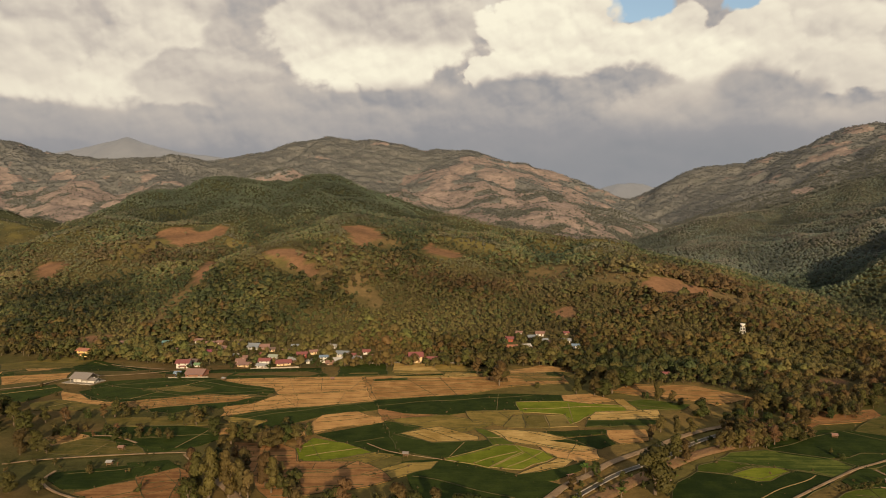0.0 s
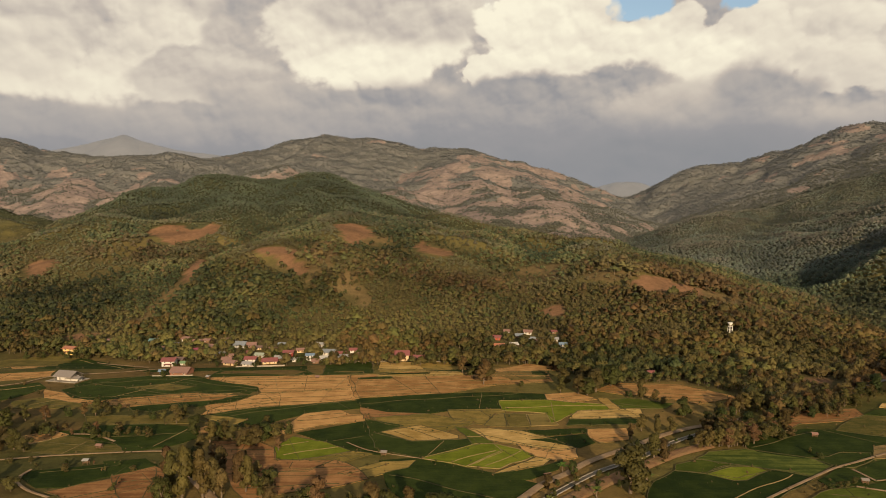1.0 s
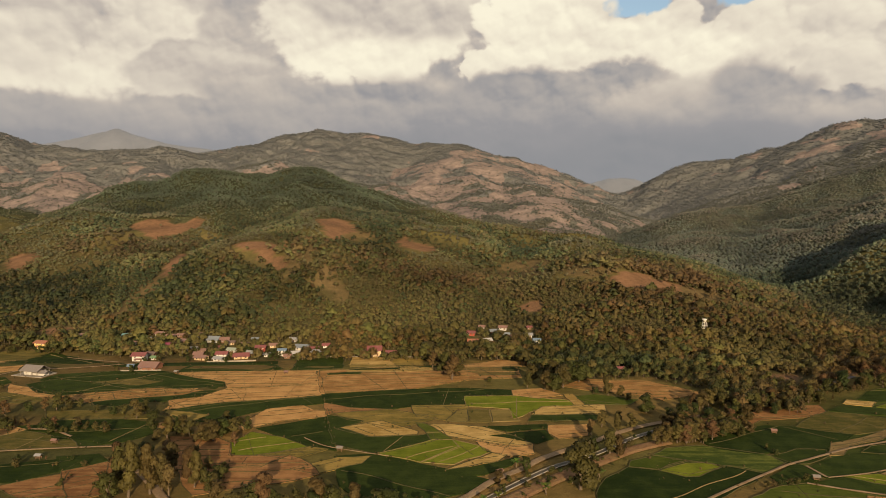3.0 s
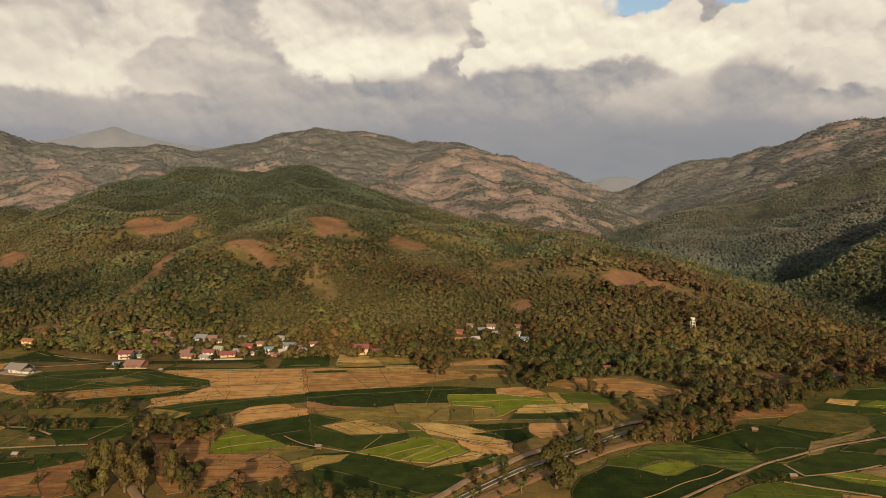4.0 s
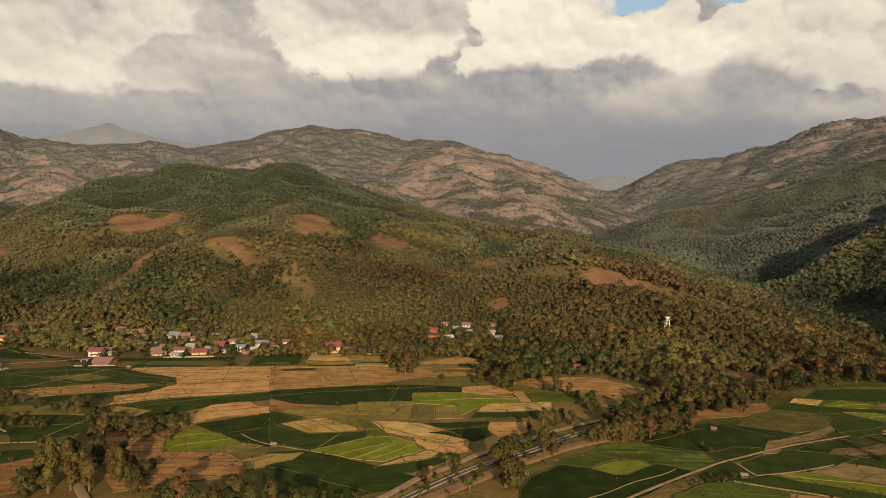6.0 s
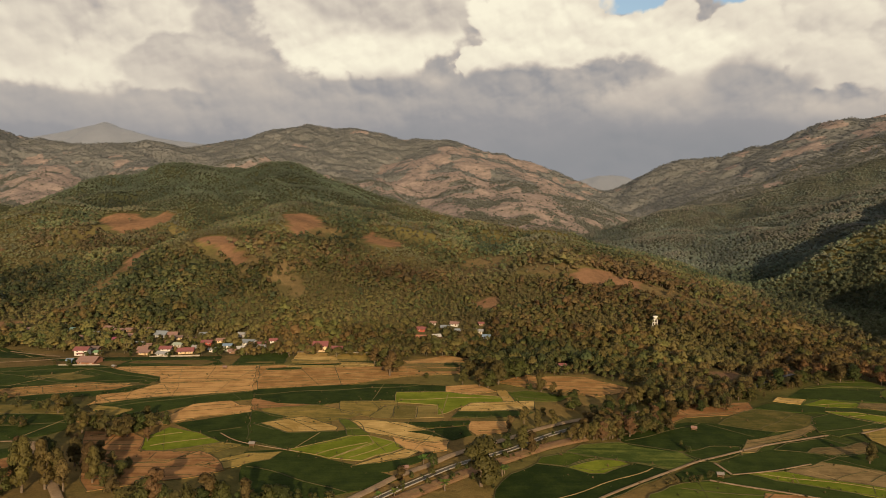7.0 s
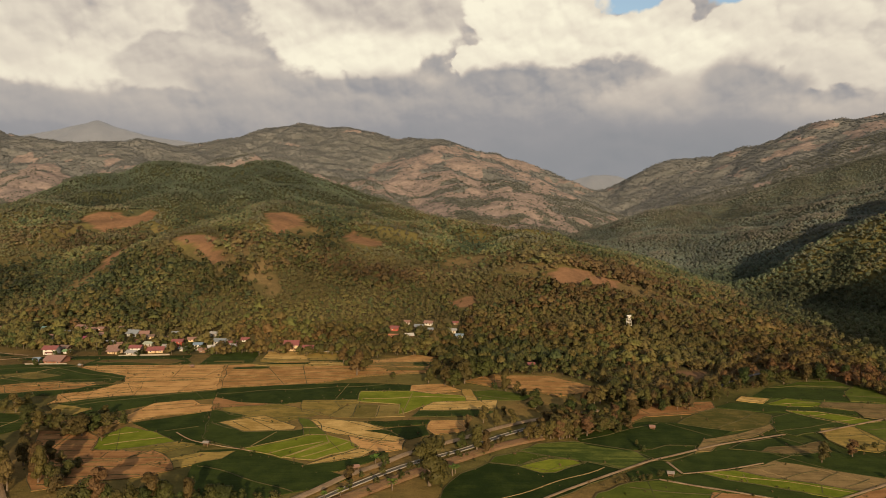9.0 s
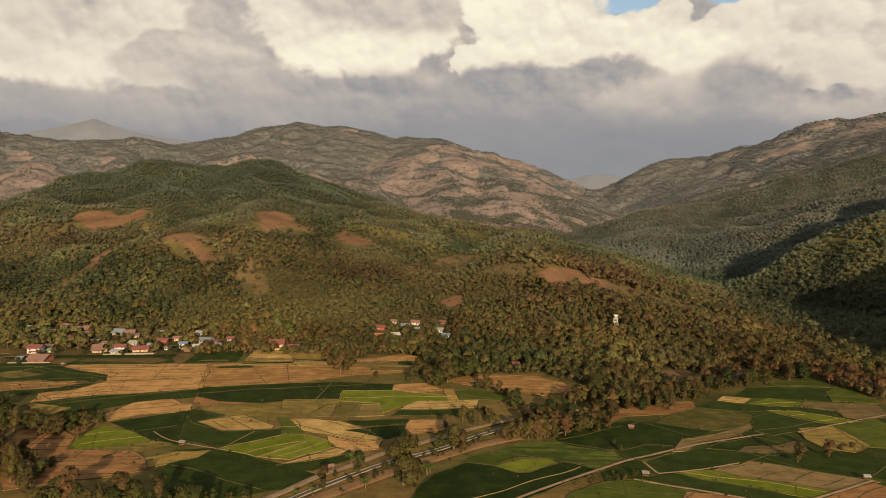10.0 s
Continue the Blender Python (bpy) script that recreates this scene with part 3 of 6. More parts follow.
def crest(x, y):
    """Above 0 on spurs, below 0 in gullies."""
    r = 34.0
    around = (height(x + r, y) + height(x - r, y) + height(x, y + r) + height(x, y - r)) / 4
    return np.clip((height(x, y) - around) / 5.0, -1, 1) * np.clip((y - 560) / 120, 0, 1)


def bare_share(x, y, z):
    """0 where woods stand, 1 where the burnt or grazed slopes of the far mountains lie open."""
    far = np.clip((y - 1650) / 350, 0, 1)
    n = 0.85 * fbm(x, y, 260, 5, 51) + 1.5 * fbm(x + 0.2 * y, y * 0.9, 75, 5, 57)
    mountain = np.clip(1.4 - np.abs((x - 20) - 0.04 * (y - 2000)) / 620, 0, 1) * np.clip((3650 - y + 0.9 * x) / 300, 0, 1)
    west = np.clip((-1150 - x) / 250, 0, 1) * np.clip((385 - z) / 90, 0, 1)
    knob = np.exp(-((x + 640) ** 2 + (y - 2350) ** 2) / 260 ** 2) + np.exp(-((x + 400) ** 2 + (y - 2700) ** 2) / 260 ** 2)
    ridge_top = 0.62 * np.clip((x - 1250) / 400, 0, 1) * np.clip((z - 330) / 130, 0, 1)
    lean = np.maximum.reduce([mountain * 1.0, west * 0.95, np.clip(knob, 0, 1), ridge_top])
    return far * np.clip((n + lean * 0.98 - 0.62) * 3.2, 0, 1)


# ---- the ground: one sheet from behind the camera to the horizon ----
def build_ground():
    ys = np.concatenate([np.linspace(-1500, 150, 30, endpoint=False), np.arange(150, 440, 10), np.arange(440, 1520, 5.5), np.arange(1520, 4950, 15), [4960]])
    us = np.linspace(-1, 1, 560)
    half = 1150 + 0.78 * np.clip(ys, 0, None)
    x = us[None, :] * half[:, None]
    y = np.repeat(ys[:, None], len(us), 1)
    z = height(x, y)
    z = z - 0.25 * (y < 440) * (0.5 + 0.5 * fbm(x, y, 25, 3, 3))
    tint = np.zeros((*x.shape, 3))
    patch = np.clip(0.5 - 0.25 * np.clip((x - 90) / 60, 0, 1) + 1.6 * fbm(x, y, 45, 3, 91), 0, 1)[..., None]
    tint[:] = patch * np.array((0.19, 0.126, 0.048)) + (1 - patch) * np.array((0.112, 0.098, 0.032))
    west = np.clip((-70 - x) / 50, 0, 1)[..., None]
    tint = tint * (1 - west) + west * (patch * np.array((0.125, 0.088, 0.036)) + (1 - patch) * np.array((0.066, 0.066, 0.024)))
    damp = (np.clip((x - 150) / 40, 0, 1) * np.clip((forest_edge(x) + 10 - y) / 40, 0, 1))[..., None]
    tint = tint * (1 - damp) + damp * np.array((0.040, 0.052, 0.014)) * (0.7 + 0.9 * patch)
    wood = y > forest_edge(x) + 4
    under = np.clip((z[wood] - 60) / 40, 0, 1)[:, None]
    tint[wood] = (1 - under) * np.array((0.080, 0.070, 0.032)) + under * np.array((0.048, 0.054, 0.030))
    tint[wood & (x > 360)] = (0.055, 0.060, 0.034)
    grassy = (0.6 * np.clip(crest(x, y) * 1.5, 0, 1) * (y < 1500) * wood * np.clip((120 - z) / 30, 0, 1))[..., None]
    tint = tint * (1 - grassy) + grassy * np.array((0.13, 0.112, 0.04))
    # haze over the side-valley hill, mixed into the ground colour
    haze_share = (np.clip((x - 300) / 80, 0, 1) * np.clip((y - 900) / 150, 0, 1))[..., None]
    tint = tint * (1 - haze_share) + haze_share * np.array((0.075, 0.082, 0.062))
    bare = bare_share(x, y, z)
    # haze painted into the ground: the cover turns pale blue-grey with distance
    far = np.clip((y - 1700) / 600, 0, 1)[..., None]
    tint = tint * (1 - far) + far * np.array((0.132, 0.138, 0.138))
    wx, wy = x + 8 * fbm(x, y, 14, 3, 71), y + 9 * fbm(x, y, 14, 3, 73)
    for kind, poly in CLEARINGS:
        tint[inside(wx, wy, poly)] = COVER[kind]
    n, w = x.shape
    i = np.arange(n * w).reshape(n, w)
    quads = np.stack([i[:-1, :-1], i[:-1, 1:], i[1:, 1:], i[1:, :-1]], -1).reshape(-1, 4)
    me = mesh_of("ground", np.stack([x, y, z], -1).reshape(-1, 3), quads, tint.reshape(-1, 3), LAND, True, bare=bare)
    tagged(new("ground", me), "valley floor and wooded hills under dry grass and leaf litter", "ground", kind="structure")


# ---- woods ----
def icosahedron():
    bm = bmesh.new()
    bmesh.ops.create_icosphere(bm, subdivisions=1, radius=1)
    v = np.array([p.co for p in bm.verts])
    f = np.array([[q.index for q in p.verts] for p in bm.faces])
    bm.free()
    return v, f


ICO_V, ICO_F = icosahedron()
OCT_V = np.array([(1, 0, 0), (0, 1, 0), (-1, 0, 0), (0, -1, 0), (0, 0, 1), (0, 0, -0.6)], float)
OCT_F = np.array([(0, 1, 4), (1, 2, 4), (2, 3, 4), (3, 0, 4), (1, 0, 5), (2, 1, 5), (3, 2, 5), (0, 3, 5)])


def leaf_shell(rng, n, size, rx, rz, cz, squash=0.35):
    """n three-cornered leaf clumps standing out of an uneven shell."""
    d = rng.normal(size=(n, 3))
    d /= np.linalg.norm(d, axis=1)[:, None]
    d[:, 2] = np.abs(d[:, 2]) * np.where(rng.random(n) < 0.75, 1, -0.6)
    r = rng.uniform(0.8, 1.14, n)[:, None]
    c = d * r * (rx, rx, rz) + (0, 0, cz)
    side = np.cross(d, rng.normal(size=(n, 3)))
    side /= np.linalg.norm(side, axis=1)[:, None]
    up = np.cross(d, side) + d * rng.uniform(-0.3, 0.6, (n, 1))
    s = size * rng.uniform(0.6, 1.3, (n, 1))
    v = np.stack([c - side * s - up * s * 0.5, c + side * s - up * s * 0.5, c + up * s], 1).reshape(-1, 3)
    return v, np.arange(3 * n).reshape(n, 3)


def wood_template(rng, leaves, size, lift=0.2, teak=False):
    """One tree of unit height: a crown of several lobes with leaf clumps standing out of each, over a pale trunk."""
    girth = 0.72 if teak else 1.0
    low = 0.50 if teak else 0.30
    lobes = [(0.0, 0.0, rng.uniform(0.66, 0.74), rng.uniform(0.24, 0.30))]
    for k in range(int(rng.integers(2, 4)) if leaves else 2):
        a, r = 2.1 * k + rng.uniform(-0.6, 0.6), rng.uniform(0.16, 0.27)
        lobes.append((math.cos(a) * r * girth, math.sin(a) * r * girth, rng.uniform(low, 0.72), rng.uniform(0.15, 0.23)))
    weight = np.array([l[3] ** 2 for l in lobes])
    share = np.maximum(1, np.round(leaves * weight / weight.sum()).astype(int)) if leaves else [0] * len(lobes)
    vs, fs, ns, base = [], [], [], 0
    for (cx, cy, cz, r), n in zip(lobes, share):
        shells = [(OCT_V[:5] * rng.uniform(0.85, 1.1, (5, 1)) * (r * girth, r * girth, r * 1.2) - (0, 0, 0.3 * r), OCT_F[:4])]
        if n:
            shells.append(leaf_shell(rng, n, size, r * girth, r * 0.95, 0))
        for v, f in shells:
            vs.append(v + (cx, cy, cz)), fs.append(f + base)
            ns.append(rounded(rng, 0.6 * v / r + 0.4 * (v + (cx, cy, cz - 0.45)) / 0.4 + 1e-4, 0.26, lift))
            base += len(v)
    crown = base
    if leaves:
        a = np.arange(3) * 2.094
        w = 0.016 if teak else 0.02
        ring = np.stack([np.cos(a) * w, np.sin(a) * w, a * 0], 1)
        vs.append(np.concatenate([ring + (0, 0, 0.05), ring * 0.7 + (0, 0, 0.62)]))
        fs.append(np.array([(0, 1, 4), (0, 4, 3), (1, 2, 5), (1, 5, 4), (2, 0, 3), (2, 3, 5)]) + base)
        ns.append(np.concatenate([ring, ring]) / w)
        base += 6
    bark = np.arange(base) >= crown
    return np.concatenate(vs), np.concatenate(fs), np.concatenate(ns), bark


def far_template(rng):
    """A crown seen from very far: a single uneven dome."""
    v = OCT_V[:5] * rng.uniform(0.75, 1.15, (5, 1)) * (0.40, 0.40, 0.52) + (0, 0, 0.35)
    return v, OCT_F[:4], rounded(rng, v - (0, 0, 0.3), 0.25, 0.45), np.zeros(5, bool)


def rounded(rng, out, jitter, lift=0.2):
    n = out / np.linalg.norm(out, axis=1)[:, None] + (0, 0, lift) + jitter * rng.normal(size=out.shape) * 0.6
    return n / np.linalg.norm(n, axis=1)[:, None]


def scatter(name, label, rng, x, y, tall, colours, leaves, size, girth=1.0, lift=0.2, teak=0.0):
    """Woods: a crown of its own shape, size and tint at each place; teak is the share of slim trees on bare trunks."""
    if leaves < 0:
        kinds = [far_template(rng) for _ in range(9)]
    else:
        kinds = [wood_template(rng, leaves, size, lift, k < round(teak * 12)) for k in range(12)]
    which = rng.integers(0, len(kinds), len(x))
    z = height(x, y)
    vs, fs, cs, ns, base = [], [], [], [], 0
    for k, (tv, tf, tn, bark) in enumerate(kinds):
        i = np.nonzero(which == k)[0]
        if not len(i):
            continue
        a = rng.uniform(0, 6.283, len(i))
        wide = girth * tall[i] * rng.uniform(0.8, 1.25, len(i))
        rot_x = (tv[None, :, 0] * np.cos(a)[:, None] - tv[None, :, 1] * np.sin(a)[:, None]) * wide[:, None] + x[i][:, None]
        rot_y = (tv[None, :, 0] * np.sin(a)[:, None] + tv[None, :, 1] * np.cos(a)[:, None]) * wide[:, None] + y[i][:, None]
        rot_z = tv[None, :, 2] * tall[i][:, None] + z[i][:, None] - 0.12 * tall[i][:, None]
        vs.append(np.stack([rot_x, rot_y, rot_z], -1).reshape(-1, 3))
        fs.append((tf[None] + (base + np.arange(len(i)) * len(tv))[:, None, None]).reshape(-1, 3))
        tints = np.repeat(colours[i][:, None, :], len(tv), 1)
        tints[:, bark] = (0.20, 0.165, 0.12)
        cs.append(tints.reshape(-1, 3))
        ns.append(np.stack([tn[None, :, 0] * np.cos(a)[:, None] - tn[None, :, 1] * np.sin(a)[:, None], tn[None, :, 0] * np.sin(a)[:, None] + tn[None, :, 1] * np.cos(a)[:, None],
                            np.repeat(tn[None, :, 2], len(i), 0)], -1).reshape(-1, 3))
        base += len(i) * len(tv)
    me = mesh_of(name, np.concatenate(vs), np.concatenate(fs), np.concatenate(cs), LEAVES, normals=np.concatenate(ns))
    return tagged(new(name, me), label, "woodland", kind="stuff")


def jittered(rng, y0, y1, step, left, right):
    ys = np.arange(y0, y1, step)
    xs, out = [], []
    for y in ys:
        row = np.arange(left(y), right(y), step)
        xs.append(row + rng.uniform(-0.75, 0.75, len(row)) * step)
        out.append(y + rng.uniform(-0.95, 0.95, len(row)) * step)
    return np.concatenate(xs), np.concatenate(out)


HOUSE_SPOTS = []


def wood_mask(rng, x, y):
    keep = y > forest_edge(x) + rng.uniform(0, 6, len(x))
    wx, wy = x + 8 * fbm(x, y, 14, 3, 71), y + 9 * fbm(x, y, 14, 3, 73)
    for kind, poly in CLEARINGS:
        keep &= ~((inside(wx, wy, poly) | inside(wx, wy + 8, poly) | inside(wx, wy + 17, poly)) & (rng.random(len(x)) < {"soil": 0.985, "slope": 0.78, "grass": 0.5}[kind]))
    spur = crest(x, y)
    open_top = np.clip(spur * 1.3 - 0.1, 0, 0.32) * (x < 350) * np.exp(-((height(x, y) - 75) / 45) ** 2)
    keep &= rng.random(len(x)) > open_top
    for hx, hy, r in HOUSE_SPOTS:
        keep &= ~((np.abs(x - hx) < r * 0.75 + 2) & (y > hy - r * 1.3 - 4) & (y < hy + r + 2))
    return keep


GREENS = np.array([(0.060, 0.073, 0.032), (0.078, 0.085, 0.036), (0.099, 0.093, 0.038), (0.113, 0.094, 0.039), (0.118, 0.086, 0.040), (0.049, 0.064, 0.032), (0.098, 0.102, 0.040)])


def stand_size(x, y):
    """Tall timber in some stands, low scrub in others."""
    s = np.clip(0.95 + 1.25 * fbm(x, y, 62, 3, 97) - 0.22 * np.clip(crest(x, y), 0, 1), 0.66, 1.22)
    high = np.maximum(np.clip((height(x, y) - 95) / 30, 0, 1), np.clip((x - 290) / 60, 0, 1)) * 0.85
    return s * (1 - high) + high


def wood_colours(rng, x, y):
    """Stands of one kind of tree lie together: green, olive, and the red-brown of teak before it drops its leaves; haze
    is tinted in with distance.
    """
    n = np.clip(0.5 + 0.75 * fbm(x, y, 140, 3, 81) + 0.24 * rng.normal(size=len(x)), 0, 0.999)
    order = GREENS[[5, 0, 1, 2, 6, 3, 4]]
    z = height(x, y)
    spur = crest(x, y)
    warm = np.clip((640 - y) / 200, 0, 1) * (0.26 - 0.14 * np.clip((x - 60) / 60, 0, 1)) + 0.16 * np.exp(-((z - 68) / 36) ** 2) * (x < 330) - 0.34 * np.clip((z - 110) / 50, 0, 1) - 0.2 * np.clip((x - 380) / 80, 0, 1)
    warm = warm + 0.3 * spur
    c = order[np.clip(((n + warm) * 7).astype(int), 0, 6)]
    # haze over the side-valley hill, mixed into the leaf colours
    haze_share = np.clip((x - 300) / 80, 0, 1) * np.clip((y - 900) / 150, 0, 1)
    haze_share = haze_share[:, None]
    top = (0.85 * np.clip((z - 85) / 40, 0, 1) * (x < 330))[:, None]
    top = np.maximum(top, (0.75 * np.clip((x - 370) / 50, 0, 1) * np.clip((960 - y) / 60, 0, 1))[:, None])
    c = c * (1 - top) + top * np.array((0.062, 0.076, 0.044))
    c = c * (1 - haze_share) + haze_share * np.array((0.100, 0.112, 0.080))
    # crowns lighter on spurs and darker in gullies
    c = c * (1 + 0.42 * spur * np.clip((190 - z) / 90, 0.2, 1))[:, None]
    c = c.copy()
    # bluer leaves with distance, in place of haze
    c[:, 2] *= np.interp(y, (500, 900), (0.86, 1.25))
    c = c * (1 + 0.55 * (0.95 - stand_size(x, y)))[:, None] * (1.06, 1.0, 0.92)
    # brighter with distance, and varied from stand to stand
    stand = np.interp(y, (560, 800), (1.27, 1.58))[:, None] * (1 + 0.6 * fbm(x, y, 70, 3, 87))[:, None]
    c[:, 0] *= 0.96
    c = np.minimum(c, (0.112, 0.104, 0.08))
    # less red and more blue with distance, also for haze
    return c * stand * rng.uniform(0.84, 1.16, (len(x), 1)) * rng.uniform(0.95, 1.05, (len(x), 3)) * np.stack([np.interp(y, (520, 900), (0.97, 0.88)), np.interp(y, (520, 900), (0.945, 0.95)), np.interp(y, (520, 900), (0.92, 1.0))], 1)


def hill_crest(x):
    """How far ahead the crest of the wooded hill lies."""
    line = sorted((p[0], p[1]) for p in HILLS[0][2:] if p[1] > 850)
    return np.interp(x, [p[0] for p in line], [p[1] for p in line])


def build_woods():
    rng = np.random.default_rng(5)
    x, y = jittered(rng, 330, 760, 3.9, lambda v: -0.78 * v - 40, lambda v: 0.78 * v + 230)
    k = wood_mask(rng, x, y)
    k &= (y > 445) | (x > 60)
    x, y = x[k], y[k]
    front = y < 440
    tall = rng.uniform(4.6, 8.6, front.sum()) * np.where(rng.random(front.sum()) < 0.12, 1.4, 1)
    scatter("wood_front", "mixed brown and olive trees at the corner of the fields", rng, x[front], y[front], tall, wood_colours(rng, x[front], y[front]) * (0.93, 0.95, 0.86), 120, 0.055, 0.9, 0.25, 0.25)
    x, y = x[~front], y[~front]
    edge = y < 530
    tall = rng.uniform(5.2, 9.6, edge.sum()) * np.where(rng.random(edge.sum()) < 0.12, 1.5, 1)
    scatter("wood_edge", "mixed olive and brown trees along the edge of the fields", rng, x[edge], y[edge], tall, wood_colours(rng, x[edge], y[edge]), 56, 0.08, 1.0, 0.25, 0.25)
    x, y = x[~edge], y[~edge]
    tall = stand_size(x, y) * rng.uniform(4.0, 9.0, len(x)) * np.where(rng.random(len(x)) < 0.08, 1.45, 1)
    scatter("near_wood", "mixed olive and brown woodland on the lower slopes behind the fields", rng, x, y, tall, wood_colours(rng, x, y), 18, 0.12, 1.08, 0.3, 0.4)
    x, y = jittered(rng, 760, 1560, 4.9, lambda v: -0.74 * v - 60, lambda v: 0.74 * v + 150)
    k = wood_mask(rng, x, y)
    # the far side of the hill carries a thinner wood
    k &= (y < hill_crest(x) + 35) | (x > 330) | (rng.random(len(x)) < 0.3)
    x, y = x[k], y[k]
    tall = stand_size(x, y) * rng.uniform(4.8, 8.4, len(x)) * np.clip(1.15 - (y - 900) / 1600, 0.8, 1)
    near = y < 980
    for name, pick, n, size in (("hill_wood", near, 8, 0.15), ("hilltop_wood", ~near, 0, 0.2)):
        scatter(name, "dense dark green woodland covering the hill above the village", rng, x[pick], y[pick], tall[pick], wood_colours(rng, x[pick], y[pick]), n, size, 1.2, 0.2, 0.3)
    x, y = jittered(rng, 1560, 2700, 8.5, lambda v: -0.76 * v - 60, lambda v: 0.76 * v + 120)
    z = height(x, y)
    k = rng.random(len(x)) > bare_share(x, y, z) * 0.86
    x, y = x[k], y[k]
    # leaf colour paled and greyed to imitate haze
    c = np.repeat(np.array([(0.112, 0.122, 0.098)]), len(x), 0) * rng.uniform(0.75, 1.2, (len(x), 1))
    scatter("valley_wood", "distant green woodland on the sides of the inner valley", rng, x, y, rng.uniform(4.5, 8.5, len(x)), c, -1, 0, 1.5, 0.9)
    x, y = jittered(rng, 2700, 4150, 13, lambda v: -0.76 * v - 60, lambda v: 0.76 * v + 120)
    z = height(x, y)
    k = rng.random(len(x)) > bare_share(x, y, z) * 0.86
    x, y = x[k], y[k]
    # haze in the leaf colour again, paler and bluer farther off
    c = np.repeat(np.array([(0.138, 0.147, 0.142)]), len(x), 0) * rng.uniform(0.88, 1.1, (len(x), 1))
    scatter("mountain_wood", "far woodland tinted grey-green for haze, and scattered trees on burnt mountains", rng, x, y, rng.uniform(5, 10, len(x)), c, -1, 0, 1.5, 0.9)


# ---- fields ----
FIELD_COUNT = [0]
HEDGES = []


def ragged(points, step, amount, seed):
    """The outline with its long edges broken into short, slightly crooked ones."""
    rng = random.Random(seed)
    out = []
    for (ax, ay), (bx, by) in zip(points, points[1:] + points[:1]):
        n = max(1, int(math.hypot(bx - ax, by - ay) / step))
        for k in range(n):
            t = k / n
            j = 0 if k == 0 else amount
            out.append((ax + t * (bx - ax) + rng.uniform(-j, j), ay + t * (by - ay) + rng.uniform(-j, j)))
    return out


def strip(points, wide, tall, lift, closed=False):
    """A low rounded bank or a road bed along a line on the ground."""
    bm = bmesh.new()
    n = len(points)
    rows = []
    for k, (x, y) in enumerate(points):
        a = points[k - 1] if (closed or k) else points[k]
        b = points[(k + 1) % n] if (closed or k < n - 1) else points[k]
        d = Vector((b[0] - a[0], b[1] - a[1]))
        d = d.normalized() if d.length > 1e-6 else Vector((1, 0))
        s = Vector((-d.y, d.x))
        z = float(height(x, y)) + lift
        rows.append([bm.verts.new((x + s.x * wide * u, y + s.y * wide * u, z + tall * h)) for u, h in ((-0.5, -0.4), (-0.3, 0.9), (0, 1), (0.3, 0.9), (0.5, -0.4))])
    pairs = list(zip(rows, rows[1:])) + ([(rows[-1], rows[0])] if closed else [])
    for r, q in pairs:
        for k in range(4):
            bm.faces.new((r[k], q[k], q[k + 1], r[k + 1]))
    bmesh.ops.recalc_face_normals(bm, faces=bm.faces)
    return bm


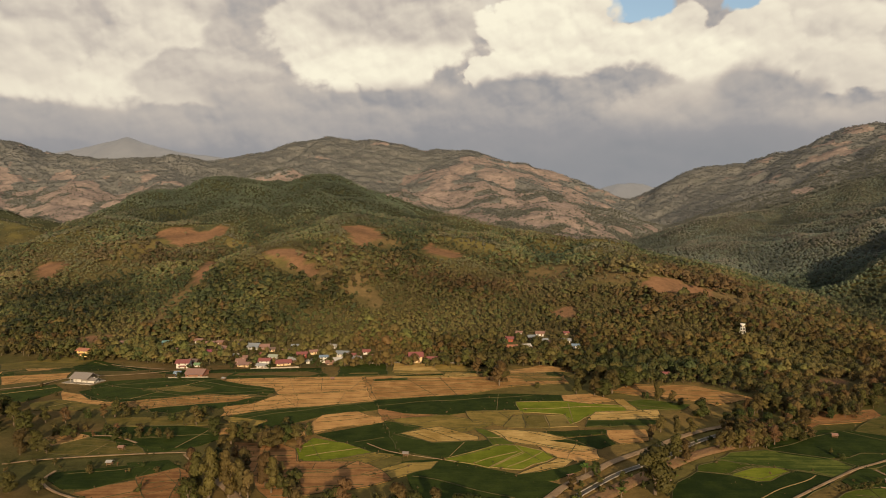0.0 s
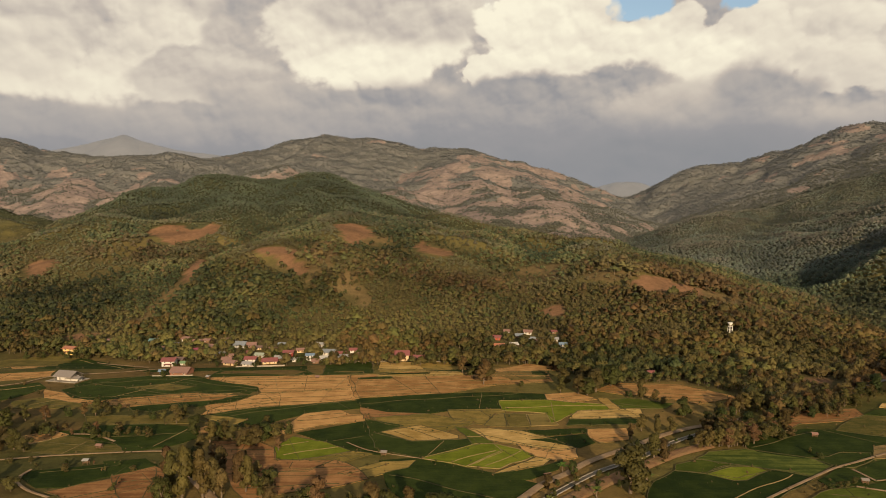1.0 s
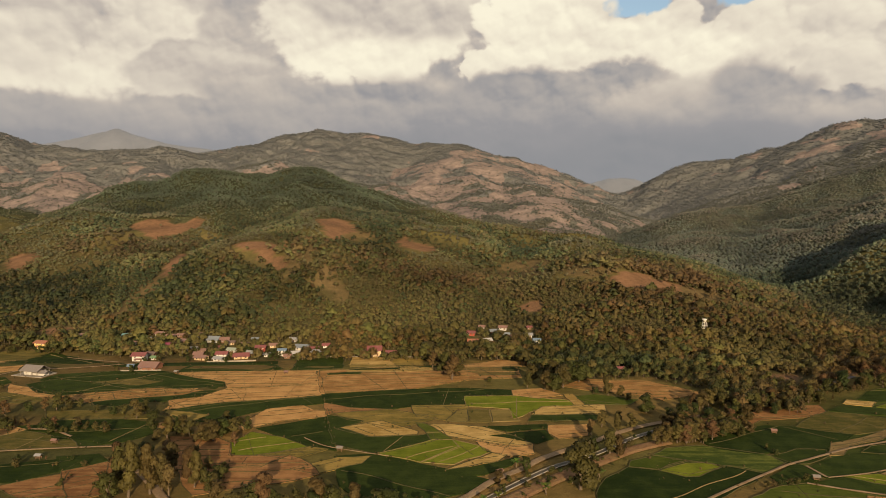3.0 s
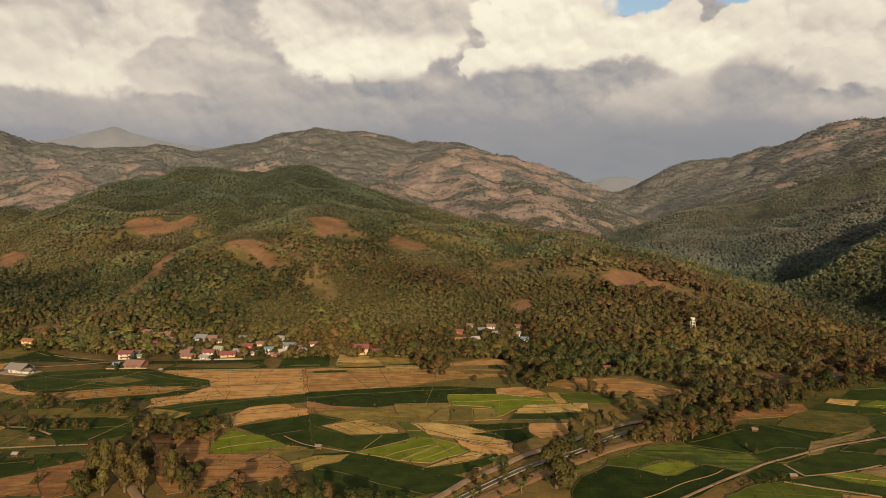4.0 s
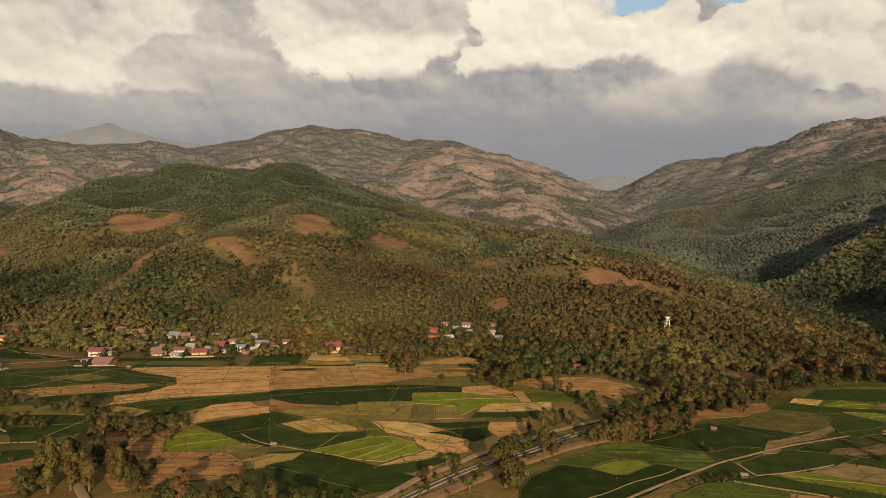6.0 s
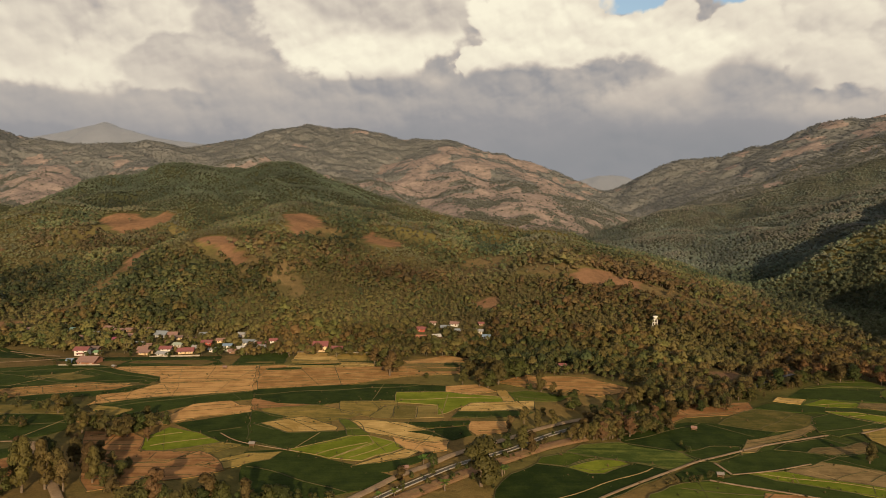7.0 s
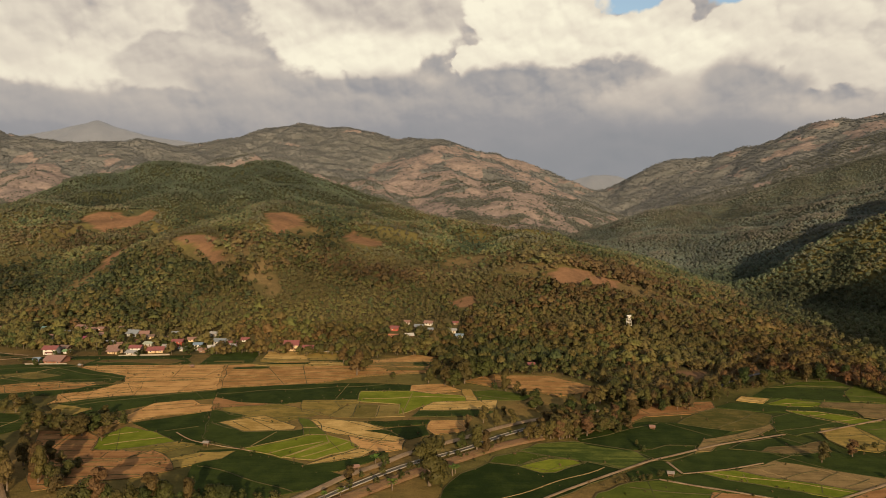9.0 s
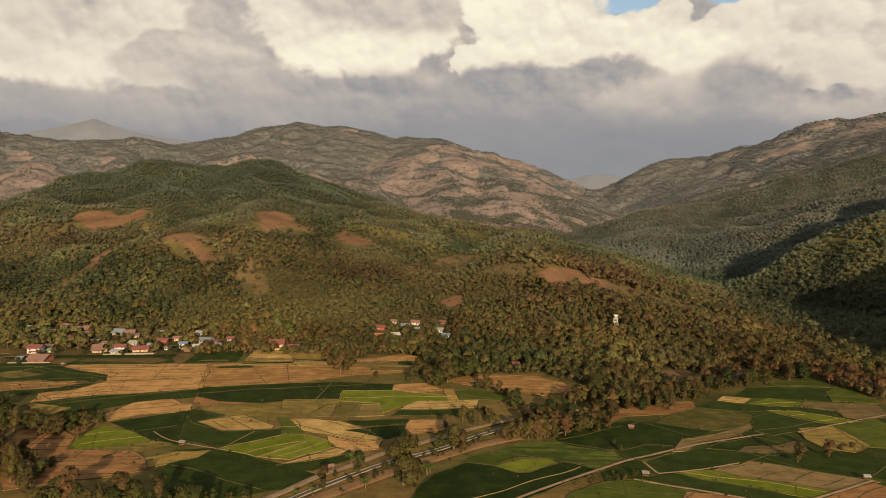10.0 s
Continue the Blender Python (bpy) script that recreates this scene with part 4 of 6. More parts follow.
def field(kind, *points):
    n = FIELD_COUNT[0] = FIELD_COUNT[0] + 1
    rng = random.Random(n)
    mx, my = sum(p[0] for p in points) / len(points), sum(p[1] for p in points) / len(points)
    points = [(px + 1.3 * (px - mx) / math.hypot(px - mx, py - my), py + 1.8 * (py - my) / math.hypot(px - mx, py - my)) for px, py in points]
    outline = ragged(points, 6.0, 0.7, n)
    lift = 0.05 + 0.002 * n
    HEDGES.extend(p for p in outline if rng.random() < 0.8)
    root = new("field")
    cx, cy = sum(p[0] for p in points) / len(points), sum(p[1] for p in points) / len(points)
    tagged(root, CROP_WORDS[kind], "field", "fields of the valley floor", "structure")
    bm = bmesh.new()
    top = [bm.verts.new((x, y, float(height(x, y)) + lift)) for x, y in outline]
    low = [bm.verts.new((x, y, float(height(x, y)) - 0.2)) for x, y in outline]
    bm.faces.new(top)
    for k in range(len(top)):
        j = (k + 1) % len(top)
        bm.faces.new((top[k], low[k], low[j], top[j]))
    bmesh.ops.recalc_face_normals(bm, faces=bm.faces)
    part("crop", bm, CROPS[kind], root)
    pale = rng.random() < (0.4 if kind in ("bright", "paddy") else 0.04)
    if kind != "dark" or rng.random() < 0.35:
        part("dike", strip(outline, rng.uniform(0.35, 0.65), 0.13, lift - 0.01, True), DIKE_EARTH if pale else DIKE_GRASS, root)
    # inner dikes follow the long side of the field
    if kind in ("rows",):
        return
    ax, ay = max(((b[0] - a[0], b[1] - a[1]) for a, b in zip(points, points[1:])), key=lambda d: abs(d[0]) + 0.3 * abs(d[1]))
    long_way = Vector((ax, ay)).normalized()
    across = Vector((-long_way.y, long_way.x))
    spans = [(p[0] - cx) * across.x + (p[1] - cy) * across.y for p in points]
    gap = {"stubble": 9, "fallow": 10, "soil": 8, "straw": 9, "dark": 34, "bright": 13, "olive": 11, "grass": 16, "green": 14, "paddy": 30}[kind]
    off = min(spans) + gap * rng.uniform(0.5, 1)
    while off < max(spans) - 2:
        run, bow, ph = [], rng.uniform(0.6, 2.0), rng.uniform(0, 6)
        for s in range(-150, 151, 5):
            o = off + bow * math.sin(s / 17 + ph) + 0.8 * math.sin(s / 6 + 2 * ph)
            x, y = cx + long_way.x * s + across.x * o, cy + long_way.y * s + across.y * o
            if inside(np.array([x]), np.array([y]), list(points))[0]:
                run.append((x, y))
            elif len(run) > 2:
                break
            else:
                run = []
        if len(run) > 2:
            light = kind == "bright" or (kind == "dark" and rng.random() < 0.15)
            part("dike", strip(run, rng.uniform(0.3, 0.6), 0.14, lift), DIKE_EARTH if light else DIKE_GRASS, root)
        off += gap * rng.uniform(0.7, 1.4)
    # short cross dikes
    spans = [(p[0] - cx) * long_way.x + (p[1] - cy) * long_way.y for p in points]
    off = min(spans) + gap * 2.2 * rng.uniform(0.5, 1)
    while off < max(spans) - 3:
        run, slant = [], rng.uniform(-0.4, 0.4)
        for s in range(-60, 61, 4):
            o = off + slant * s
            x, y = cx + long_way.x * o + across.x * s, cy + long_way.y * o + across.y * s
            if inside(np.array([x]), np.array([y]), list(points))[0]:
                run.append((x, y))
            elif run:
                break
        if len(run) > 2 and rng.random() < 0.6:
            part("dike", strip(run, rng.uniform(0.25, 0.5), 0.12, lift), DIKE_GRASS if rng.random() < 0.7 else DIKE_EARTH, root)
        off += gap * rng.uniform(1.6, 3.4)


TRACKS = {"dirt": (DIRT, "pale dirt farm track between the fields", "track"), "asphalt": (ASPHALT, "narrow grey asphalt road at the foot of the woods", "road"),
          "soilbank": (BANK, "bare red-brown bank with dry weeds beside the canal", "bank"), "canal": (CONCRETE, "concrete irrigation canal with pale raised rims", "canal")}


def smooth_line(points, step=4.0):
    out = []
    for k in range(len(points) - 1):
        p0, p1, p2, p3 = (Vector(points[min(max(j, 0), len(points) - 1)]) for j in (k - 1, k, k + 1, k + 2))
        n = max(1, int((p2 - p1).length / step))
        for i in range(n):
            t = i / n
            q = 0.5 * (2 * p1 + (p2 - p0) * t + (2 * p0 - 5 * p1 + 4 * p2 - p3) * t * t + (3 * p1 - p0 - 3 * p2 + p3) * t ** 3)
            out.append((q.x, q.y))
    return out + [tuple(points[-1])]


def track(kind, wide, *points):
    n = FIELD_COUNT[0] = FIELD_COUNT[0] + 1
    mat, words, name = TRACKS[kind]
    line = smooth_line(list(points))
    if kind == "canal":
        root = tagged(new("canal"), words, "canal", kind="structure")
        for side in (-1, 1):
            rim = []
            for k, (x, y) in enumerate(line):
                a, b = line[max(k - 1, 0)], line[min(k + 1, len(line) - 1)]
                d = Vector((b[0] - a[0], b[1] - a[1])).normalized()
                rim.append((x - d.y * side * wide * 0.5, y + d.x * side * wide * 0.5))
            part("rim", strip(rim, 0.6, 0.16, 0.5), CONCRETE, root)
        part("water", strip(line, wide * 0.9, 0.03, 0.5), WATER, root)
        return
    if kind == "soilbank":
        bm = strip(line, wide, 0.3, 0.35)
    else:
        bm = strip(line, wide, 0.1, 0.30 + 0.002 * n)
    tagged(part(name, bm, mat, None), words, name, kind="structure")


# ---- single trees ----
def tube(bm, a, b, ra, rb, sides=7):
    a, b = Vector(a), Vector(b)
    d = (b - a).normalized()
    s = d.orthogonal().normalized()
    q = d.cross(s)
    rings = []
    for c, r in ((a, ra), ((a + b) / 2 + s * ra * 0.4, (ra + rb) / 2), (b, rb)):
        rings.append([bm.verts.new(c + (s * math.cos(6.2832 * k / sides) + q * math.sin(6.2832 * k / sides)) * r) for k in range(sides)])
    for r, u in zip(rings, rings[1:]):
        for k in range(sides):
            bm.faces.new((r[k], r[(k + 1) % sides], u[(k + 1) % sides], u[k]))
    bm.faces.new(rings[-1])


TREE_FORMS = {
    # lobes, spread, crown base, lobe size, leaf size, words
    "round": (16, 2.6, 0.05, 1.6, 0.34, "round dense olive-green broadleaf tree among the fields", "tree"),
    "broad": (14, 2.3, 0.12, 1.45, 0.33, "open spreading olive-brown tree beside the fields", "tree"),
    "tall": (14, 1.3, 0.08, 1.3, 0.32, "tall narrow yellow-green tree with an uneven crown", "tree"),
    "bush": (8, 4.2, 0.05, 2.4, 0.55, "low tangled olive bush at a field edge", "bush"),
}
TREE_TINTS = {"round": ((0.060, 0.070, 0.018), (0.045, 0.058, 0.016), (0.085, 0.075, 0.022)), "broad": ((0.11, 0.085, 0.028), (0.085, 0.078, 0.024), (0.13, 0.095, 0.035)),
              "tall": ((0.115, 0.105, 0.028), (0.09, 0.088, 0.024), (0.10, 0.078, 0.026)), "bush": ((0.075, 0.078, 0.022), (0.10, 0.09, 0.028), (0.055, 0.065, 0.018))}
GROWN = {}
VARIANTS = 3


def grow(kind, k):
    """A tree ten metres tall: tapered trunk, limbs, and a crown of many leaf clumps in uneven lobes."""
    seed = 100 * (k + 1) + len(kind) * 7
    rng = np.random.default_rng(seed)
    root = new("banana_plant" if kind == "palm" else TREE_FORMS[kind][6])
    bm = bmesh.new()
    if kind == "palm":
        tube(bm, (0, 0, -0.3), (0.2, 0.1, 4.5), 0.5, 0.3)
        part("trunk", bm, BARK, root)
        vs, fs = [], []
        for j in range(14):
            a, lift = 6.283 * j / 14 + rng.uniform(-0.2, 0.2), rng.uniform(2.0, 5.2)
            reach = rng.uniform(3.2, 5.0)
            pts = [Vector((math.cos(a) * reach * u, math.sin(a) * reach * u, 4.4 + lift * (1.6 * u - 1.25 * u * u))) for u in (0.03, 0.3, 0.6, 0.85, 1.0)]
            side = Vector((-math.sin(a), math.cos(a), 0))
            for p, w in zip(pts, (0.15, 0.65, 0.75, 0.55, 0.1)):
                vs += [p - side * w - Vector((0, 0, w * 0.35)), p, p + side * w - Vector((0, 0, w * 0.35))]
            b = len(vs) - 15
            for i in range(4):
                for e in range(2):
                    fs.append((b + 3 * i + e, b + 3 * i + e + 1, b + 3 * i + e + 4, b + 3 * i + e + 3))
        me = mesh_of("leaves", np.array([tuple(v) for v in vs]), fs, np.repeat([(0.10, 0.15, 0.025)], len(vs), 0), LEAVES)
        part("leaves", me, None, root)
        tagged(root, "banana plant with long arching yellow-green leaves", "banana plant", "banana plants along the canal")
        return root
    lobes, spread, low, size, leaf, words, category = TREE_FORMS[kind]
    lean = rng.uniform(-0.5, 0.5, 2)
    top = (lean[0], lean[1], 10 * (low + 0.35) if kind != "bush" else 2.0)
    tube(bm, (0, 0, -0.4), top, 0.34 if kind != "bush" else 0.2, 0.16)
    centres = []
    for j in range(lobes):
        a, u = rng.uniform(0, 6.283), (j + 0.5) / lobes
        h = 10 * (low + (1 - low) * (0.07 + 0.80 * u))
        wide = spread * math.sqrt(max(0.05, 1 - ((u - 0.38) / 0.75) ** 2)) * rng.uniform(0.35, 1.0)
        centres.append((math.cos(a) * wide + lean[0], math.sin(a) * wide + lean[1], h))
        if j % 2 == 0:
            tube(bm, (lean[0] * 0.6, lean[1] * 0.6, min(top[2], h) * rng.uniform(0.55, 0.85)), centres[-1], 0.13, 0.04, 5)
    part("trunk", bm, BARK, root)
    vs, fs, cs, ns, base = [], [], [], [], 0
    tint = np.array(TREE_TINTS[kind][k % 3])
    for c in centres:
        r = size * rng.uniform(0.7, 1.25)
        v, f = leaf_shell(rng, 105 if kind != "bush" else 60, leaf, r, r * 0.8, 0)
        cv = ICO_V * rng.uniform(0.5, 0.85, (12, 1)) * (r, r, r * 0.75)
        for w, g in ((v, f), (cv, ICO_F)):
            vs.append(w + c), fs.append(g + base)
            out = 0.6 * w / r + 0.4 * (w + c - (0, 0, 4.0)) / 4.0
            ns.append(rounded(rng, out + 1e-4, 0.6))
            cs.append(np.repeat([tint * rng.uniform(0.75, 1.25)], len(w), 0))
            base += len(w)
    me = mesh_of("crown", np.concatenate(vs), np.concatenate(fs), np.concatenate(cs), LEAVES, normals=np.concatenate(ns))
    part("crown", me, None, root)
    return tagged(root, words, category, "trees among the fields" if category == "tree" else "bushes along field edges")


PLANTED = [0]


def plant(kind, x, y, tall, wide=1.0):
    n = PLANTED[0] = PLANTED[0] + 1
    rng = random.Random(n * 13)
    key = (kind, n % VARIANTS)
    s = tall / 10.0
    w = s * wide * rng.uniform(0.9, 1.15)
    m = pose(x, y, float(height(x, y)) + 0.05, 0, 0, rng.uniform(0, 360)) @ Matrix.Diagonal((w, w, s, 1))
    if key not in GROWN:
        root = grow(*key)
        root.matrix_basis = m
        GROWN[key] = (root, Matrix.Diagonal((1 / w, 1 / w, 1 / s, 1)))
    else:
        root, undo = GROWN[key]
        copy_thing(root, m @ undo)


def belt(kinds, count, a, b, wide, low, high, seed):
    """A ragged row of trees from a to b."""
    rng = random.Random(seed)
    for _ in range(count):
        t = rng.random()
        plant(rng.choice(kinds), a[0] + t * (b[0] - a[0]) + rng.uniform(-wide, wide), a[1] + t * (b[1] - a[1]) + rng.uniform(-wide, wide), rng.uniform(low, high))


# ---- houses ----
def gable(wide, deep, z, rise, over, thick=0.16):
    """A pitched roof with eaves, ridge along x."""
    bm = bmesh.new()
    x0, x1, y0 = -wide / 2 - over, wide / 2 + over, deep / 2 + over
    drop = rise * over / (deep / 2)
    up = [bm.verts.new((x, y, h)) for x in (x0, x1) for y, h in ((-y0, z - drop), (0, z + rise), (y0, z - drop))]
    dn = [bm.verts.new((v.co.x, v.co.y, v.co.z - thick)) for v in up]
    a, b, c, d, e, f = up
    p, q, r, s, u, w = dn
    for face in ((a, d, e, b), (b, e, f, c), (q, u, s, p), (r, w, u, q), (a, b, q, p), (b, c, r, q), (e, d, s, u), (f, e, u, w), (d, a, p, s), (c, f, w, r)):
        bm.faces.new(face)
    bmesh.ops.recalc_face_normals(bm, faces=bm.faces)
    return bm


def house(x, y, wide, roof, wall, storeys=1, turn=0.0):
    n = PLANTED[0] = PLANTED[0] + 1
    rng = random.Random(n * 31)
    wide *= 0.82
    deep, tall = wide * rng.uniform(0.65, 0.9), 2.3 * storeys + 0.1
    rise = deep * rng.uniform(0.2, 0.3)
    root = new("house")
    root.matrix_basis = pose(x, y + deep / 2, float(height(x, y + deep / 2)) - 0.1, 0, 0, turn)
    z0 = -1.2
    bm = bmesh.new()
    # walls up to the gables
    ring = [(-wide / 2, -deep / 2), (wide / 2, -deep / 2), (wide / 2, deep / 2), (-wide / 2, deep / 2)]
    lo = [bm.verts.new((px, py, z0)) for px, py in ring]
    hi = [bm.verts.new((px, py, tall)) for px, py in ring]
    ends = [bm.verts.new((px, 0, tall + rise - 0.05)) for px in (-wide / 2, wide / 2)]
    bm.faces.new((lo[0], lo[1], hi[1], hi[0]))
    bm.faces.new((lo[2], lo[3], hi[3], hi[2]))
    bm.faces.new((lo[1], lo[2], hi[2], ends[1], hi[1]))
    bm.faces.new((lo[3], lo[0], hi[0], ends[0], hi[3]))
    bmesh.ops.recalc_face_normals(bm, faces=bm.faces)
    part("wall", bm, WALLS[wall], root, wall + " wall")
    part("roof", gable(wide, deep, tall, rise, 1.0), ROOFS[roof], root, {"slate": "blue-grey", "mint": "pale green"}.get(roof, roof) + " sheet-metal roof")
    for level in range(storeys):
        base = 0.75 + 2.3 * level
        slots = max(2, int(wide / 3.2))
        for k in range(slots):
            px = -wide / 2 + wide * (k + 0.5) / slots
            if level == 0 and k == slots // 2:
                part("door", boxes((px - 0.5, px + 0.5, -deep / 2 - 0.05, -deep / 2 + 0.05, 0.1, 2.15)), TIMBER, root)
                continue
            win = part("window", boxes((px - 0.62, px + 0.62, -deep / 2 - 0.06, -deep / 2 + 0.04, base, base + 1.15)), WHITE_PAINT, root)
            part("pane", boxes((px - 0.52, px - 0.03, -deep / 2 - 0.075, -deep / 2 - 0.05, base + 0.08, base + 1.07), (px + 0.03, px + 0.52, -deep / 2 - 0.075, -deep / 2 - 0.05, base + 0.08, base + 1.07)), PANE, win)
    # a lean-to roof on posts before the door
    if wide > 7:
        w2 = wide * rng.uniform(0.3, 0.55)
        bm = bmesh.new()
        box(bm, -w2 / 2, w2 / 2, -deep / 2 - 2.2, -deep / 2 - 0.02, 2.45, 2.55)
        for v in bm.verts:
            v.co.z += 0.18 * (v.co.y + deep / 2)
        part("porch_roof", bm, ROOFS[roof], root)
        for px in (-w2 / 2 + 0.12, w2 / 2 - 0.12):
            part("post", boxes((px - 0.08, px + 0.08, -deep / 2 - 2.1, -deep / 2 - 1.94, -1.0, 2.12)), TIMBER, root)
    words = f"{'two-storey' if storeys == 2 else 'small single-storey'} {wall} house under a {ROOF_WORDS.get(roof, roof)} metal roof"
    return tagged(root, words, "house", "houses of the village")


ROOF_WORDS = {"slate": "blue-grey", "mint": "pale green", "rust": "rusty brown"}


def barn(x, y):
    """A wide open shed with a grey roof in two tiers and a lower wing."""
    root = new("barn")
    root.matrix_basis = pose(x, y + 5, float(height(x, y)), 0, 0, -12)
    part("wall", boxes((-5.2, 5.2, -3.6, 3.6, -0.4, 2.4)), WALLS["white"], root)
    part("roof", gable(12.5, 9.5, 3.4, 2.6, 0.9, 0.2), ROOFS["weathered"], root, "weathered grey-brown sheet-metal roof")
    bm = gable(9.0, 5.0, 2.3, 1.1, 0.6, 0.18)
    for v in bm.verts:
        v.co += Vector((7.5, -2.0, 0))
    part("wing_roof", bm, ROOFS["weathered"], root)
    part("wing_wall", boxes((4.2, 11.2, -3.8, -0.2, -0.4, 2.2)), WALLS["white"], root)
    for px in (-6.3, -2.1, 2.1, 6.3):
        for py in (-4.9, 4.9):
            part("post", boxes((px - 0.12, px + 0.12, py - 0.12, py + 0.12, -0.4, 3.3)), CONCRETE, root)
    part("slab", boxes((-11.0, 12.0, -7.5, 5.5, -0.5, 0.25), bevel=0.05), CONCRETE, root)
    tagged(root, "open-sided barn with a grey-brown metal roof on a pale slab", "barn")


def hut(x, y):
    n = PLANTED[0] = PLANTED[0] + 1
    root = new("field_hut")
    root.matrix_basis = pose(x, y, float(height(x, y)) + 0.1, 0, 0, random.Random(n).uniform(-25, 25)) @ Matrix.Scale(0.85, 4)
    part("platform", boxes((-1.3, 1.3, -1.0, 1.0, 0.55, 0.7)), TIMBER, root)
    for px in (-1.15, 1.15):
        for py in (-0.85, 0.85):
            part("post", boxes((px - 0.07, px + 0.07, py - 0.07, py + 0.07, -0.3, 2.0)), TIMBER, root)
    part("back_wall", boxes((-1.2, 1.2, 0.8, 0.88, 0.7, 1.9)), WALLS["brown"], root)
    part("roof", gable(2.6, 2.2, 2.0, 0.6, 0.4, 0.1), ROOFS[("weathered", "grey", "rust")[n % 3]], root)
    tagged(root, "small open field hut on posts with a sheet-metal roof", "hut", "field huts")


def water_tower(x, y):
    root = new("water_tower")
    root.matrix_basis = pose(x, y, float(height(x, y)) - 0.5, 0, 0, 12)
    tops = 8.6
    legs = [(sx * 1.8, sy * 1.8) for sx in (-1, 1) for sy in (-1, 1)]
    for px, py in legs:
        bm = bmesh.new()
        tube(bm, (px, py, -1), (px * 0.6, py * 0.6, tops), 0.24, 0.2, 8)
        part("leg", bm, WHITE_PAINT, root)
    for h in (2.6, 5.2, 7.6):
        f = 1.8 * (1 - 0.4 * h / tops)
        for bar in ((-f, f, -f - 0.1, -f + 0.1), (-f, f, f - 0.1, f + 0.1), (-f - 0.1, -f + 0.1, -f, f), (f - 0.1, f + 0.1, -f, f)):
            part("brace", boxes((*bar, h, h + 0.25)), WHITE_PAINT, root)
    part("deck", boxes((-1.3, 1.3, -1.3, 1.3, tops, tops + 0.25), bevel=0.05), CONCRETE, root)
    bm = bmesh.new()
    bmesh.ops.create_cone(bm, cap_ends=True, segments=20, radius1=0.9, radius2=2.0, depth=1.7, matrix=Matrix.Translation((0, 0, tops + 1.1)))
    bmesh.ops.create_cone(bm, cap_ends=True, segments=20, radius1=2.06, radius2=1.9, depth=0.3, matrix=Matrix.Translation((0, 0, tops + 2.1)))
    part("tank", bm, WHITE_PAINT, root, "white funnel-shaped water tank with a rim")
    part("ladder", boxes((-0.2, -0.14, -1.62, -1.56, 0, tops), (0.14, 0.2, -1.62, -1.56, 0, tops), *[(-0.2, 0.2, -1.61, -1.57, 0.5 * k, 0.5 * k + 0.05) for k in range(1, 17)]), CONCRETE, root)
    tagged(root, "white water tower on four braced concrete legs in the woods", "water tower")


def garden_wall(ax, ay, bx, by):
    """A low masonry wall with a coping and piers."""
    root = new("garden_wall")
    long, turn = math.hypot(bx - ax, by - ay), math.degrees(math.atan2(by - ay, bx - ax))
    root.matrix_basis = pose(ax, ay, float(height(ax, ay)), 0, 0, turn)
    part("wall", boxes((0, long, -0.1, 0.1, -0.6, 0.7)), CONCRETE, root)
    part("coping", boxes((-0.05, long + 0.05, -0.16, 0.16, 0.7, 0.8), bevel=0.02), CONCRETE, root)
    for k in range(int(long / 4) + 1):
        part("pier", boxes((4 * k - 0.17, 4 * k + 0.17, -0.17, 0.17, -0.6, 0.9), bevel=0.02), CONCRETE, root)
    tagged(root, "low pale concrete garden wall before the houses", "wall", "garden walls of the village")


# ---- the place ----
build_ground()


def build_backdrop():
    """The farthest ridges, which close the gaps between the mountains; a blue-grey glow stands in for haze."""
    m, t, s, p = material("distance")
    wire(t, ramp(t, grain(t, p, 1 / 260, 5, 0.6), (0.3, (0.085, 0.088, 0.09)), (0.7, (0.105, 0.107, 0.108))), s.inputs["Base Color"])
    # the ridges glow in their own pale colour to imitate haze
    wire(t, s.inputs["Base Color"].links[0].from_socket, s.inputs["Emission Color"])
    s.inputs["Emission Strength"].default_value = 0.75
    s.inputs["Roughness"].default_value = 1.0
    for slope, soft, *points in FAR_HILLS:
        x0, x1 = points[0][0], points[-1][0]
        x, y = np.meshgrid(np.linspace(x0, x1, 220), np.linspace(4100, 4950, 40))
        z = spine(x, y, points, slope, soft) + 9 * fbm(x, y, 120, 4, 61)
        n, w = x.shape
        i = np.arange(n * w).reshape(n, w)
        quads = np.stack([i[:-1, :-1], i[:-1, 1:], i[1:, 1:], i[1:, :-1]], -1).reshape(-1, 4)
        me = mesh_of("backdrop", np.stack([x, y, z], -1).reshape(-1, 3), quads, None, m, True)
        tagged(new("backdrop", me), "faint mountain ridge on the horizon, given a blue-grey glow for haze", "mountain", kind="structure")


build_backdrop()
house(-297.4, 500.5, 11.6, "orange", "yellow", 2, -14)
house(-202.7, 464.5, 10.4, "red", "white", 2, 6)
house(-179.9, 431.9, 14.1, "rust", "brick", 1, -5)
house(-193.6, 436.0, 3.4, "blue", "blue", 1, 11)
house(-193.6, 470.3, 4.9, "green", "white", 1, -9)
house(-241.4, 524.3, 9.0, "teal", "grey", 1, 3)
house(-279.7, 527.1, 5.4, "rust", "brown", 1, 16)
house(-216.8, 528.7, 6.8, "rust", "white", 1, -14)
house(-204.8, 521.9, 7.2, "rust", "cream", 1, 6)
house(-197.6, 524.9, 5.4, "rust", "brown", 1, -5)
house(-196.0, 501.9, 7.3, "crimson", "brown", 1, 11)
house(-201.3, 480.8, 7.0, "brown", "brown", 1, -9)
house(-175.6, 493.1, 7.6, "white", "white", 1, 3)
house(-166.6, 489.7, 5.5, "rust", "cream", 1, 16)
house(-159.6, 470.3, 10.1, "rust", "cream", 1, -14)
house(-165.4, 480.0, 7.4, "rust", "brown", 1, 6)
house(-166.0, 511.6, 9.7, "slate", "grey", 1, -5)
